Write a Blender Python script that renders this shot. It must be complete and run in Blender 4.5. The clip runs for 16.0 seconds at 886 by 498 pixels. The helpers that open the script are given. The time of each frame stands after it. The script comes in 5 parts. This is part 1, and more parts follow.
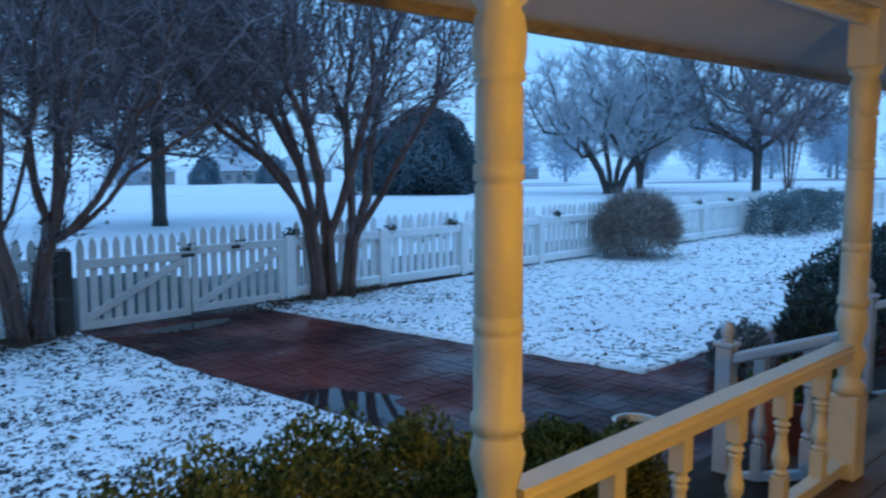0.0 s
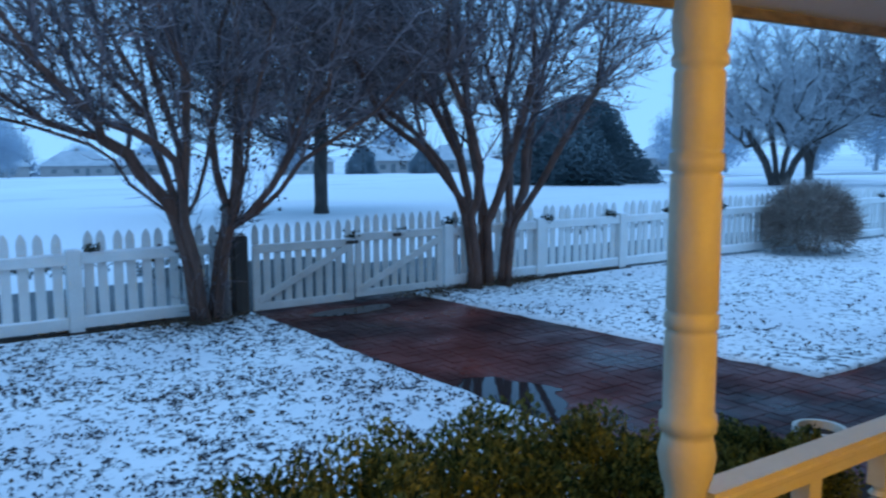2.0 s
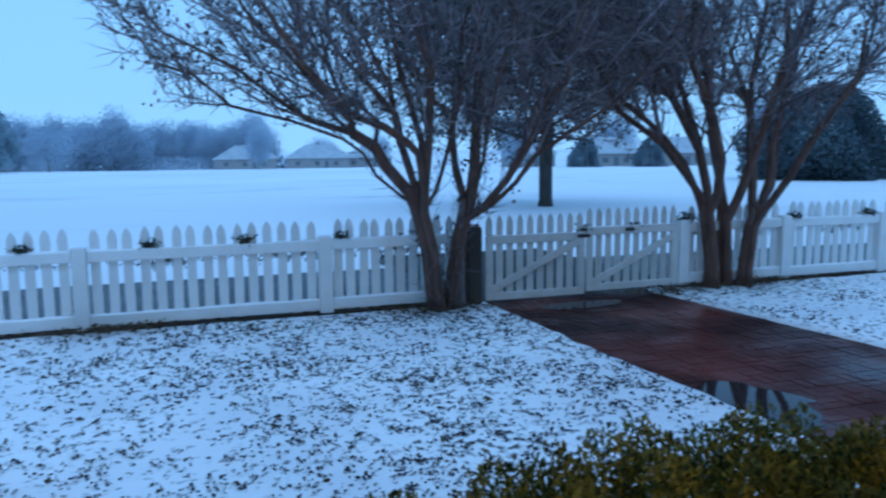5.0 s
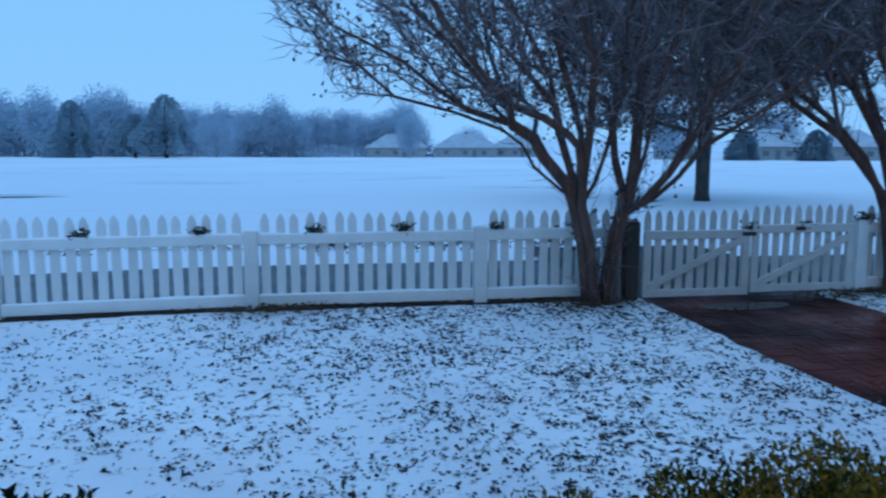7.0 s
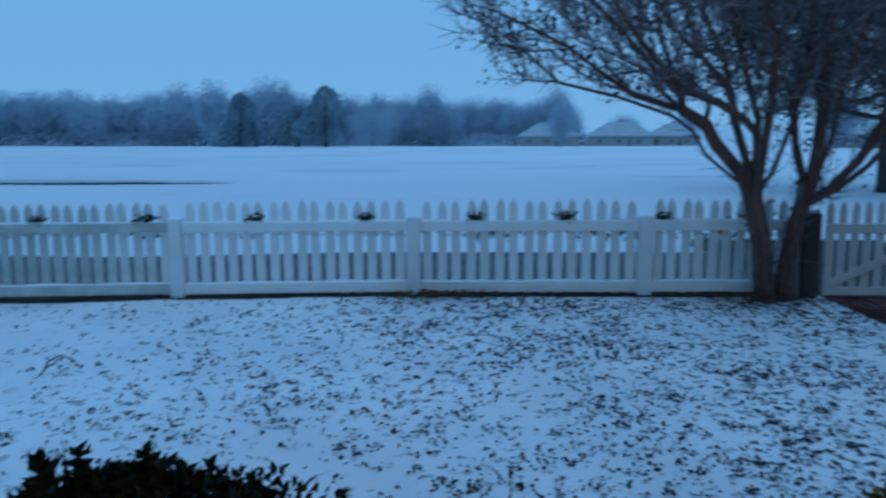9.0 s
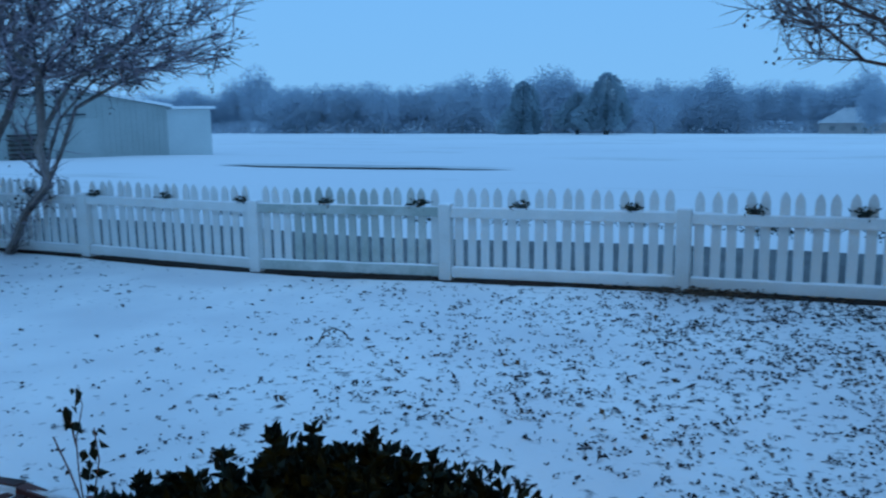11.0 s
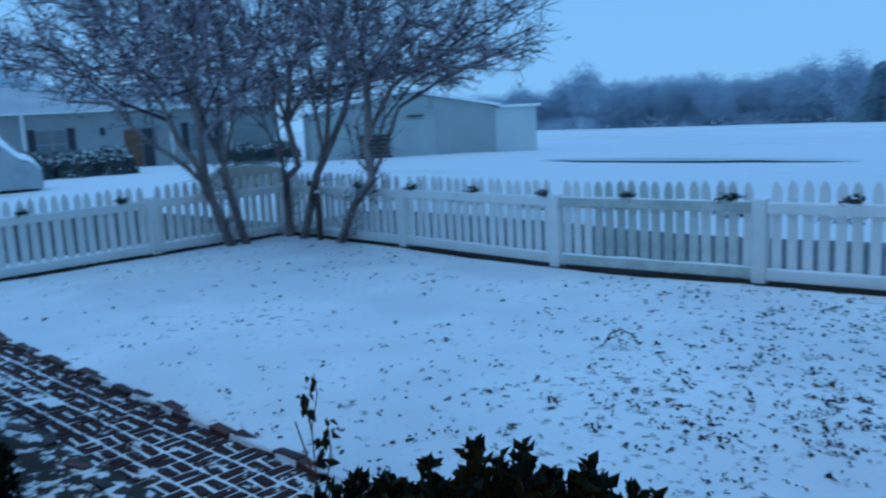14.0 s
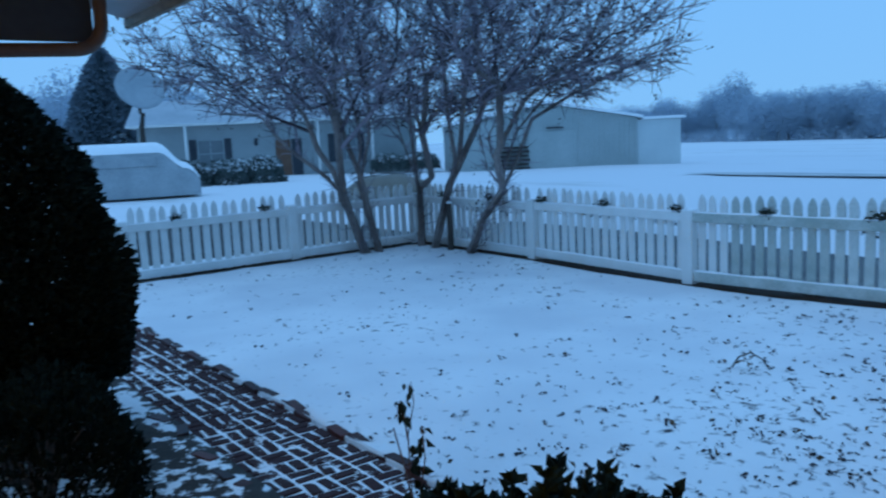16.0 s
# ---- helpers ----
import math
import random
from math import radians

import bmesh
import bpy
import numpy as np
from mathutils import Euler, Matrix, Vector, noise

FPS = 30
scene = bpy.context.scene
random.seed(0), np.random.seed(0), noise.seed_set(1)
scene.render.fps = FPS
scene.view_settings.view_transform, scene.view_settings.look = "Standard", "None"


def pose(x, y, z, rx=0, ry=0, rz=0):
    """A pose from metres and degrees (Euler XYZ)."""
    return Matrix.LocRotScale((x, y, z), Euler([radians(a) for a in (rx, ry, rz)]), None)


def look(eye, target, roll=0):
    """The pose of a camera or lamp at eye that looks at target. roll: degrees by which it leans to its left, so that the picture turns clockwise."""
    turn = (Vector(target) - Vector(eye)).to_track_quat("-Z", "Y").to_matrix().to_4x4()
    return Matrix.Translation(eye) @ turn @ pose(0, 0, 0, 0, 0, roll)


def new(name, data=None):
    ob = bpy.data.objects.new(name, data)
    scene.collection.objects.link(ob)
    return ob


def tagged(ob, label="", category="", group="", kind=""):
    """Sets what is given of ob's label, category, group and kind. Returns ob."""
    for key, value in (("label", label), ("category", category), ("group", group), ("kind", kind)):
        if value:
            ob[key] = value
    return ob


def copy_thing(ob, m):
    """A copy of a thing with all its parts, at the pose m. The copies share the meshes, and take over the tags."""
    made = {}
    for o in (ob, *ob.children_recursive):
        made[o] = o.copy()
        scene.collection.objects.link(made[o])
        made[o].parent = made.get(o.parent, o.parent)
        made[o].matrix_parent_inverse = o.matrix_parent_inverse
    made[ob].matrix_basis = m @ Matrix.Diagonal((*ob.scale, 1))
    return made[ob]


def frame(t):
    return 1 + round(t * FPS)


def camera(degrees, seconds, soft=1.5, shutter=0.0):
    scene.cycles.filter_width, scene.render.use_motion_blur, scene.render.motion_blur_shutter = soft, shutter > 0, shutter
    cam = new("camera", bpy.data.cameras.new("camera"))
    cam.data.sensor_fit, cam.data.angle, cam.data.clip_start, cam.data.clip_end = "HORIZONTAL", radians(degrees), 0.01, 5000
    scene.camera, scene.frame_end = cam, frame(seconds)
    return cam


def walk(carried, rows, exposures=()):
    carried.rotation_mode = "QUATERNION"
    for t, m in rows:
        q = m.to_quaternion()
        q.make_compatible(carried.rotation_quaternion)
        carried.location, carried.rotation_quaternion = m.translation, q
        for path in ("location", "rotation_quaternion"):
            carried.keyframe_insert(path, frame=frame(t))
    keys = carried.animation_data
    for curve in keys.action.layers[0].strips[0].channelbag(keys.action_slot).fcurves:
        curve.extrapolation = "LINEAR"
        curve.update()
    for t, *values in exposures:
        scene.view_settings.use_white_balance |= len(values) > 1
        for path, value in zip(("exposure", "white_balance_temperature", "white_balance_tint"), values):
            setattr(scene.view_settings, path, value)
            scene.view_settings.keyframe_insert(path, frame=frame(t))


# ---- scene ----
cam = camera(56.8, 16.0, soft=2.2, shutter=1.0)
PATH = [
    (0, (0.537, 0.032, 1.795), (1.931, 1.449, 1.572), -0.1),
    (0.5, (0.524, 0.063, 1.792), (1.855, 1.537, 1.558), 0.0),
    (1, (0.512, 0.076, 1.792), (1.753, 1.623, 1.541), -0.4),
    (1.5, (0.492, 0.092, 1.793), (1.669, 1.69, 1.55), -0.4),
    (2, (0.468, 0.11, 1.793), (1.58, 1.754, 1.547), -0.2),
    (2.5, (0.452, 0.12, 1.797), (1.496, 1.808, 1.551), -0.1),
    (3, (0.439, 0.149, 1.794), (1.392, 1.892, 1.563), -0.4),
    (3.5, (0.41, 0.156, 1.796), (1.299, 1.932, 1.563), -0.3),
    (4, (0.408, 0.147, 1.807), (1.22, 1.959, 1.562), -0.2),
    (4.5, (0.378, 0.165, 1.794), (1.089, 2.018, 1.542), -0.5),
    (4.7, (0.361, 0.17, 1.794), (1.043, 2.032, 1.539), -0.5),
    (7, (0.229, 0.216, 1.807), (0.526, 2.173, 1.524), 0.1),
    (7.5, (0.21, 0.225, 1.807), (0.439, 2.192, 1.523), 0.2),
    (8, (0.178, 0.249, 1.802), (0.311, 2.223, 1.512), 0.1),
    (8.5, (0.127, 0.275, 1.791), (0.173, 2.256, 1.518), -1.0),
    (9, (0.117, 0.298, 1.79), (0.052, 2.273, 1.481), -0.3),
    (9.5, (0.154, 0.351, 1.784), (-0.109, 2.308, 1.466), 0.3),
    (10, (0.184, 0.405, 1.793), (-0.335, 2.31, 1.471), -0.2),
    (10.2, (0.169, 0.422, 1.801), (-0.402, 2.31, 1.472), -0.3),
    (12.3, (0.258, 0.607, 1.727), (-0.673, 2.343, 1.381), -2.2),
    (12.5, (0.235, 0.641, 1.723), (-0.743, 2.346, 1.357), -2.5),
    (13, (0.231, 0.725, 1.716), (-0.927, 2.326, 1.404), -2.8),
    (13.5, (0.227, 0.789, 1.723), (-1.034, 2.316, 1.436), -3.1),
    (14, (0.28, 0.865, 1.728), (-1.09, 2.288, 1.411), -3.0),
    (14.5, (0.313, 0.927, 1.725), (-1.132, 2.276, 1.425), -2.8),
    (15, (0.332, 0.946, 1.723), (-1.178, 2.225, 1.432), -2.9),
    (15.5, (0.349, 0.954, 1.723), (-1.199, 2.19, 1.447), -2.9),
    (16, (0.372, 0.952, 1.729), (-1.222, 2.128, 1.456), -2.8),
]
EXPOSURES = [(0.0, 0.58, 6400, 9), (0.5, 0.56, 6350, 8), (3.5, 0.57, 6400, 9), (7.0, 0.23, 6400, 9), (8.0, 0.07, 6300, 6), (8.5, -0.15, 6250, 4), (9.0, -0.26, 6200, 3), (10.0, -0.05, 6200, 4), (12.5, 0.02, 6200, 4), (16.0, 0.09, 6300, 6)]
walk(cam, [(t, look(eye, target, roll)) for t, eye, target, roll in PATH], EXPOSURES)

# ---- sky and light: blue dusk under an even overcast, one warm porch lamp ----
world = bpy.data.worlds.new("overcast_dusk")
scene.world = world
world.use_nodes = True
back = world.node_tree.nodes["Background"]
nodes, links = world.node_tree.nodes, world.node_tree.links
where, split, tone = nodes.new("ShaderNodeTexCoord"), nodes.new("ShaderNodeSeparateXYZ"), nodes.new("ShaderNodeValToRGB")
links.new(where.outputs["Generated"], split.inputs[0])
links.new(split.outputs[2], tone.inputs[0])
tone.color_ramp.elements[0].position, tone.color_ramp.elements[0].color = 0.0, (0.215, 0.475, 0.84, 1)
tone.color_ramp.elements[1].position, tone.color_ramp.elements[1].color = 0.3, (0.172, 0.44, 0.885, 1)
links.new(tone.outputs[0], back.inputs[0])
back.inputs[1].default_value = 1.05

sun_data = bpy.data.lights.new("sun", "SUN")
sun_data.energy, sun_data.angle, sun_data.color = 0.35, radians(70), (0.62, 0.78, 1.0)
sun = new("sun", sun_data)
sun.matrix_world = look((0, 0, 40), (3, 9, 0))

lamp_data = bpy.data.lights.new("porch_lamp_bulb", "POINT")
lamp_data.energy, lamp_data.color, lamp_data.shadow_soft_size = 54, (1.0, 0.55, 0.03), 0.05
lamp_bulb = new("porch_lamp_bulb", lamp_data)
lamp_bulb.location = (1.8, -1.08, 1.78)


# ---- mesh building ----
class Geo:
    """Vertices and faces that become one mesh."""

    def __init__(self):
        self.v, self.f = [], []

    def raw(self, v, f):
        n = len(self.v)
        self.v += [tuple(map(float, p)) for p in v]
        self.f += [tuple(i + n for i in q) for q in f]

    def box(self, x0, y0, z0, x1, y1, z1, m=None, c=0.0):
        """A box, with edges cut off by c."""
        if c <= 0:
            v = [(x, y, z) for z in (z0, z1) for y in (y0, y1) for x in (x0, x1)]
            f = [(0, 2, 3, 1), (4, 5, 7, 6), (0, 1, 5, 4), (2, 6, 7, 3), (0, 4, 6, 2), (1, 3, 7, 5)]
        else:
            v, f = [], []
            for z, k in ((z0, c), (z0 + c, 0), (z1 - c, 0), (z1, c)):
                v += [(x0 + k, y0 + c, z), (x0 + c, y0 + k, z), (x1 - c, y0 + k, z), (x1 - k, y0 + c, z),
                      (x1 - k, y1 - c, z), (x1 - c, y1 - k, z), (x0 + c, y1 - k, z), (x0 + k, y1 - c, z)]
            for i in range(3):
                for j in range(8):
                    a, b = i * 8 + j, i * 8 + (j + 1) % 8
                    f.append((a, b, b + 8, a + 8))
            f += [tuple(range(7, -1, -1)), tuple(range(24, 32))]
        if m is not None:
            v = [m @ Vector(p) for p in v]
        self.raw(v, f)
        return self

    def tube(self, pts, radii, n=6, close=True):
        pts = [Vector(p) for p in pts]
        v, f = [], []
        side = None
        for i, p in enumerate(pts):
            d = (pts[min(i + 1, len(pts) - 1)] - pts[max(i - 1, 0)])
            d = d.normalized() if d.length > 1e-9 else Vector((0, 0, 1))
            if side is None:
                side = d.orthogonal().normalized()
            side = (side - d * side.dot(d))
            side = side.normalized() if side.length > 1e-6 else d.orthogonal().normalized()
            up = d.cross(side)
            for k in range(n):
                a = 2 * math.pi * k / n
                v.append(p + (side * math.cos(a) + up * math.sin(a)) * radii[i])
        for i in range(len(pts) - 1):
            for k in range(n):
                a, b = i * n + k, i * n + (k + 1) % n
                f.append((a, b, b + n, a + n))
        if close:
            f += [tuple(range(n - 1, -1, -1)), tuple(range((len(pts) - 1) * n, len(pts) * n))]
        self.raw(v, f)
        return self

    def lathe(self, prof, n=16, at=(0, 0, 0)):
        v, f = [], []
        for r, z in prof:
            for k in range(n):
                a = 2 * math.pi * (k + 0.5) / n
                v.append((at[0] + r * math.cos(a), at[1] + r * math.sin(a), at[2] + z))
        for i in range(len(prof) - 1):
            for k in range(n):
                a, b = i * n + k, i * n + (k + 1) % n
                f.append((a, b, b + n, a + n))
        f += [tuple(range(n - 1, -1, -1)), tuple(range((len(prof) - 1) * n, len(prof) * n))]
        self.raw(v, f)
        return self

    def prism(self, outline, y0, y1):
        """An outline in x and z, pulled from y0 to y1."""
        n = len(outline)
        v = [(x, y0, z) for x, z in outline] + [(x, y1, z) for x, z in outline]
        f = [tuple(range(n)), tuple(range(2 * n - 1, n - 1, -1))]
        f += [(i, i + n, (i + 1) % n + n, (i + 1) % n) for i in range(n)]
        self.raw(v, f)
        return self

    def sheet(self, xs, ys, height, under=None):
        """A height field over xs(u, y) rows; with a skirt down to `under`."""
        nx, ny = len(xs[0]), len(ys)
        v = [(xs[j][i], ys[j], height(xs[j][i], ys[j])) for j in range(ny) for i in range(nx)]
        f = [(j * nx + i, j * nx + i + 1, (j + 1) * nx + i + 1, (j + 1) * nx + i) for j in range(ny - 1) for i in range(nx - 1)]
        if under is not None:
            ring = [i for i in range(nx)] + [j * nx + nx - 1 for j in range(1, ny)] + [(ny - 1) * nx + i for i in range(nx - 2, -1, -1)] + [j * nx for j in range(ny - 2, 0, -1)]
            n0 = len(v)
            v += [(v[i][0], v[i][1], under) for i in ring]
            m = len(ring)
            f += [(ring[k], n0 + k, n0 + (k + 1) % m, ring[(k + 1) % m]) for k in range(m)]
        self.raw(v, f)
        return self

    def mesh(self, name, material, smooth=False):
        me = bpy.data.meshes.new(name)
        me.from_pydata(self.v, [], self.f)
        me.materials.append(material)
        if smooth:
            me.shade_smooth()
        return me


def part(name, geo, material, parent=None, label="", smooth=False, kind=""):
    ob = new(name, geo.mesh(name, material, smooth) if isinstance(geo, Geo) else geo)
    ob.parent = parent
    if label or kind:
        tagged(ob, label=label, kind=kind)
    return ob


def thing(name, at, label, category, group="", turn=0.0):
    ob = new(name)
    ob.empty_display_size = 0.1
    ob.matrix_basis = pose(*at, 0, 0, turn)
    return tagged(ob, label, category, group)


def structure(name, geo, material, label="", smooth=False):
    return tagged(part(name, geo, material, smooth=smooth), label=label, kind="structure")


rng = np.random.default_rng(7)


def many_leaves(geo, p, size, axis=None, spread=1.0, fold=0.25, wide=0.5):
    """Folded pointed leaves at the rows of p. axis: the way that they point, rows or one."""
    n = len(p)
    d = rng.normal(size=(n, 3)) * spread
    if axis is not None:
        d = d + axis
    d /= np.linalg.norm(d, axis=1)[:, None] + 1e-9
    w = np.cross(d, rng.normal(size=(n, 3)))
    w /= np.linalg.norm(w, axis=1)[:, None] + 1e-9
    u = np.cross(d, w)
    L = (size * rng.uniform(0.65, 1.3, n))[:, None]
    a, b = p, p + d * L
    mid = p + d * L * 0.5 + u * L * fold
    v = np.stack([a, mid + w * L * wide * 0.5, b, mid - w * L * wide * 0.5], 1).reshape(-1, 3)
    k = np.arange(n)[:, None] * 4
    f = np.concatenate([k + [0, 1, 2], k + [0, 2, 3]])
    geo.raw(v, f.tolist())


def many_twigs(geo, p, d, length, r, bend=0.25, up=0.15):
    """Three-sided twigs that start at the rows of p along d."""
    n = len(p)
    d = d / (np.linalg.norm(d, axis=1)[:, None] + 1e-9)
    L = (length * rng.uniform(0.5, 1.3, n))[:, None]
    e = d + rng.normal(size=(n, 3)) * bend + [0, 0, up]
    mid = p + d * L * 0.5
    tip = mid + e * L * 0.5
    w = np.cross(d, rng.normal(size=(n, 3)))
    w /= np.linalg.norm(w, axis=1)[:, None] + 1e-9
    u = np.cross(d, w)
    ring = [w, -0.5 * w + 0.87 * u, -0.5 * w - 0.87 * u]
    v = np.stack([p + q * r for q in ring] + [mid + q * r * 0.75 for q in ring] + [tip], 1).reshape(-1, 3)
    k = np.arange(n)[:, None] * 7
    quads = np.concatenate([k + [0, 1, 4, 3], k + [1, 2, 5, 4], k + [2, 0, 3, 5]])
    tris = np.concatenate([k + [3, 4, 6], k + [4, 5, 6], k + [5, 3, 6]])
    geo.raw(v, quads.tolist() + tris.tolist())
    return tip


# ---- materials ----
def shade(name, c1, c2, rough=0.7, scale=6.0, bump=0.2, fine=60.0, metal=0.0, by_object=0.0, by_island=0.0, stretch=(1, 1, 1), spec=0.4, thin=0.0):
    """Two tones mixed by noise at two scales, with a fine relief."""
    m = bpy.data.materials.new(name)
    m.use_nodes = True
    t = m.node_tree
    bsdf = t.nodes["Principled BSDF"]
    add = t.nodes.new
    co, mp = add("ShaderNodeTexCoord"), add("ShaderNodeMapping")
    mp.inputs["Scale"].default_value = stretch
    t.links.new(co.outputs["Object"], mp.inputs["Vector"])
    n1, n2 = add("ShaderNodeTexNoise"), add("ShaderNodeTexNoise")
    for n, s in ((n1, scale), (n2, fine)):
        n.inputs["Scale"].default_value, n.inputs["Detail"].default_value = s, 5
        t.links.new(mp.outputs["Vector"], n.inputs["Vector"])
    blend = add("ShaderNodeMath")
    blend.operation = "MULTIPLY_ADD"
    blend.inputs[1].default_value = 0.65
    t.links.new(n1.outputs["Fac"], blend.inputs[0])
    half = add("ShaderNodeMath")
    half.operation, half.inputs[1].default_value = "MULTIPLY", 0.35
    t.links.new(n2.outputs["Fac"], half.inputs[0])
    t.links.new(half.outputs[0], blend.inputs[2])
    last = blend.outputs[0]
    for amount, node, socket in ((by_object, "ShaderNodeObjectInfo", "Random"), (by_island, "ShaderNodeNewGeometry", "Random Per Island")):
        if amount:
            info, more = add(node), add("ShaderNodeMath")
            more.operation, more.inputs[1].default_value = "MULTIPLY_ADD", amount
            t.links.new(info.outputs[socket], more.inputs[0])
            t.links.new(last, more.inputs[2])
            less = add("ShaderNodeMath")
            less.operation, less.inputs[1].default_value = "SUBTRACT", amount / 2
            t.links.new(more.outputs[0], less.inputs[0])
            last = less.outputs[0]
    ramp = add("ShaderNodeValToRGB")
    ramp.color_ramp.elements[0].position, ramp.color_ramp.elements[1].position = 0.3, 0.7
    ramp.color_ramp.elements[0].color, ramp.color_ramp.elements[1].color = (*c1, 1), (*c2, 1)
    t.links.new(last, ramp.inputs[0])
    t.links.new(ramp.outputs[0], bsdf.inputs["Base Color"])
    bsdf.inputs["Roughness"].default_value, bsdf.inputs["Metallic"].default_value = rough, metal
    bsdf.inputs["Specular IOR Level"].default_value = spec
    if bump:
        b = add("ShaderNodeBump")
        b.inputs["Strength"].default_value, b.inputs["Distance"].default_value = bump, 0.01
        t.links.new(last, b.inputs["Height"])
        t.links.new(b.outputs[0], bsdf.inputs["Normal"])
    if thin:
        glass, mix = add("ShaderNodeBsdfTranslucent"), add("ShaderNodeMixShader")
        t.links.new(ramp.outputs[0], glass.inputs[0])
        mix.inputs[0].default_value = thin
        t.links.new(bsdf.outputs[0], mix.inputs[1])
        t.links.new(glass.outputs[0], mix.inputs[2])
        t.links.new(mix.outputs[0], t.nodes["Material Output"].inputs["Surface"])
    return m


def snow_over(name, cover, under1, under2, scale, fine, edge=0.03, drift=0.0, rough=0.75, bump=0.5, stretch=(1, 1, 1), bed=0.0, whole=False):
    """Snow that lies broken over grass or soil. cover: share left bare, as a noise threshold; drift: how bareness grows along x; bed: long pale bands."""
    m = bpy.data.materials.new(name)
    m.use_nodes = True
    t = m.node_tree
    bsdf = t.nodes["Principled BSDF"]
    add = t.nodes.new
    co, mp = add("ShaderNodeTexCoord"), add("ShaderNodeMapping")
    mp.inputs["Scale"].default_value = stretch
    spot = add("ShaderNodeNewGeometry").outputs["Position"] if whole else co.outputs["Object"]
    t.links.new(spot, mp.inputs["Vector"])
    big, mid, small = add("ShaderNodeTexNoise"), add("ShaderNodeTexNoise"), add("ShaderNodeTexNoise")
    for n, s, det in ((big, scale * 0.06, 2), (mid, scale, 6), (small, fine, 3)):
        n.inputs["Scale"].default_value, n.inputs["Detail"].default_value = s, det
        t.links.new(mp.outputs["Vector"], n.inputs["Vector"])

    def calc(op, a, b, c=None):
        q = add("ShaderNodeMath")
        q.operation = op
        for i, val in enumerate((a, b, c)):
            if val is None:
                continue
            if isinstance(val, (int, float)):
                q.inputs[i].default_value = val
            else:
                t.links.new(val, q.inputs[i])
        return q.outputs[0]

    last = calc("MULTIPLY_ADD", big.outputs["Fac"], 0.35, mid.outputs["Fac"])
    last = calc("MULTIPLY_ADD", small.outputs["Fac"], 0.35, last)
    if drift:
        sep, lim = add("ShaderNodeSeparateXYZ"), add("ShaderNodeClamp")
        t.links.new(co.outputs["Object"], sep.inputs[0])
        t.links.new(sep.outputs[0], lim.inputs[0])
        lim.inputs[1].default_value, lim.inputs[2].default_value = -5.5, 3.5
        last = calc("MULTIPLY_ADD", lim.outputs[0], drift, last)
    mask = add("ShaderNodeMapRange")
    mask.inputs["From Min"].default_value, mask.inputs["From Max"].default_value = cover - edge, cover + edge
    t.links.new(last, mask.inputs["Value"])
    grass, white, mix = add("ShaderNodeValToRGB"), add("ShaderNodeValToRGB"), add("ShaderNodeMix")
    grass.color_ramp.elements[0].color, grass.color_ramp.elements[1].color = (*under1, 1), (*under2, 1)
    white.color_ramp.elements[0].color = (0.8 - bed, 0.8 - bed, 0.81 - bed * 0.9, 1)
    white.color_ramp.elements[1].color = (0.86, 0.86, 0.86, 1)
    white.color_ramp.elements[0].position, white.color_ramp.elements[1].position = 0.35, 0.6
    t.links.new(small.outputs["Fac"], grass.inputs[0])
    t.links.new(big.outputs["Fac"], white.inputs[0])
    mix.data_type = "RGBA"
    t.links.new(mask.outputs[0], mix.inputs[0])
    t.links.new(white.outputs[0], mix.inputs[6])
    t.links.new(grass.outputs[0], mix.inputs[7])
    t.links.new(mix.outputs[2], bsdf.inputs["Base Color"])
    bsdf.inputs["Roughness"].default_value = rough
    bsdf.inputs["Specular IOR Level"].default_value = 0.2
    b = add("ShaderNodeBump")
    b.inputs["Strength"].default_value, b.inputs["Distance"].default_value, b.invert = bump, 0.02, True
    t.links.new(last, b.inputs["Height"])
    t.links.new(b.outputs[0], bsdf.inputs["Normal"])
    return m


LAWN = snow_over("snowy_lawn", 1.02, (0.018, 0.018, 0.021), (0.05, 0.046, 0.05), 11.5, 38.0, edge=0.085, drift=0.012, bed=0.07)
BED = snow_over("snowy_bed", 0.81, (0.02, 0.018, 0.016), (0.07, 0.055, 0.045), 8.0, 38.0)
FIELD = snow_over("snowy_field", 1.1, (0.2, 0.2, 0.16), (0.4, 0.38, 0.33), 0.16, 1.4, edge=0.2, bump=0.15, stretch=(0.45, 1.0, 1), bed=0.09)
SNOW = shade("snow", (0.84, 0.85, 0.87), (0.92, 0.92, 0.92), 0.7, 3, 0.3, 30, spec=0.2)
FENCE_PAINT = shade("white_fence_paint", (0.66, 0.65, 0.62), (0.8, 0.8, 0.78), 0.5, 3, 0.1, 40, by_object=0.25)
GATE_PAINT = shade("aged_gate_paint", (0.48, 0.45, 0.41), (0.66, 0.63, 0.59), 0.55, 4, 0.15, 40, by_object=0.2)
FENCE_STAINED = shade("algae_stained_paint", (0.36, 0.4, 0.36), (0.66, 0.67, 0.63), 0.6, 5, 0.15, 40, by_object=0.3)
PORCH_PAINT = shade("cream_porch_paint", (0.58, 0.49, 0.34), (0.68, 0.59, 0.42), 0.45, 4, 0.06, 50)
# Greyer than the cream porch paint: the lamp's absence is put into colour.
STAIR_PAINT = shade("unlit_grey_white_stair_paint", (0.4, 0.41, 0.42), (0.52, 0.53, 0.54), 0.5, 4, 0.1, 50)
SOFFIT_PAINT = shade("grey_soffit_paint", (0.44, 0.44, 0.46), (0.54, 0.53, 0.55), 0.6, 3, 0.08, 40)
FLOOR_BOARDS = shade("porch_floor_paint", (0.11, 0.07, 0.045), (0.18, 0.115, 0.075), 0.6, 8, 0.15, 60, by_object=0.3, spec=0.12)
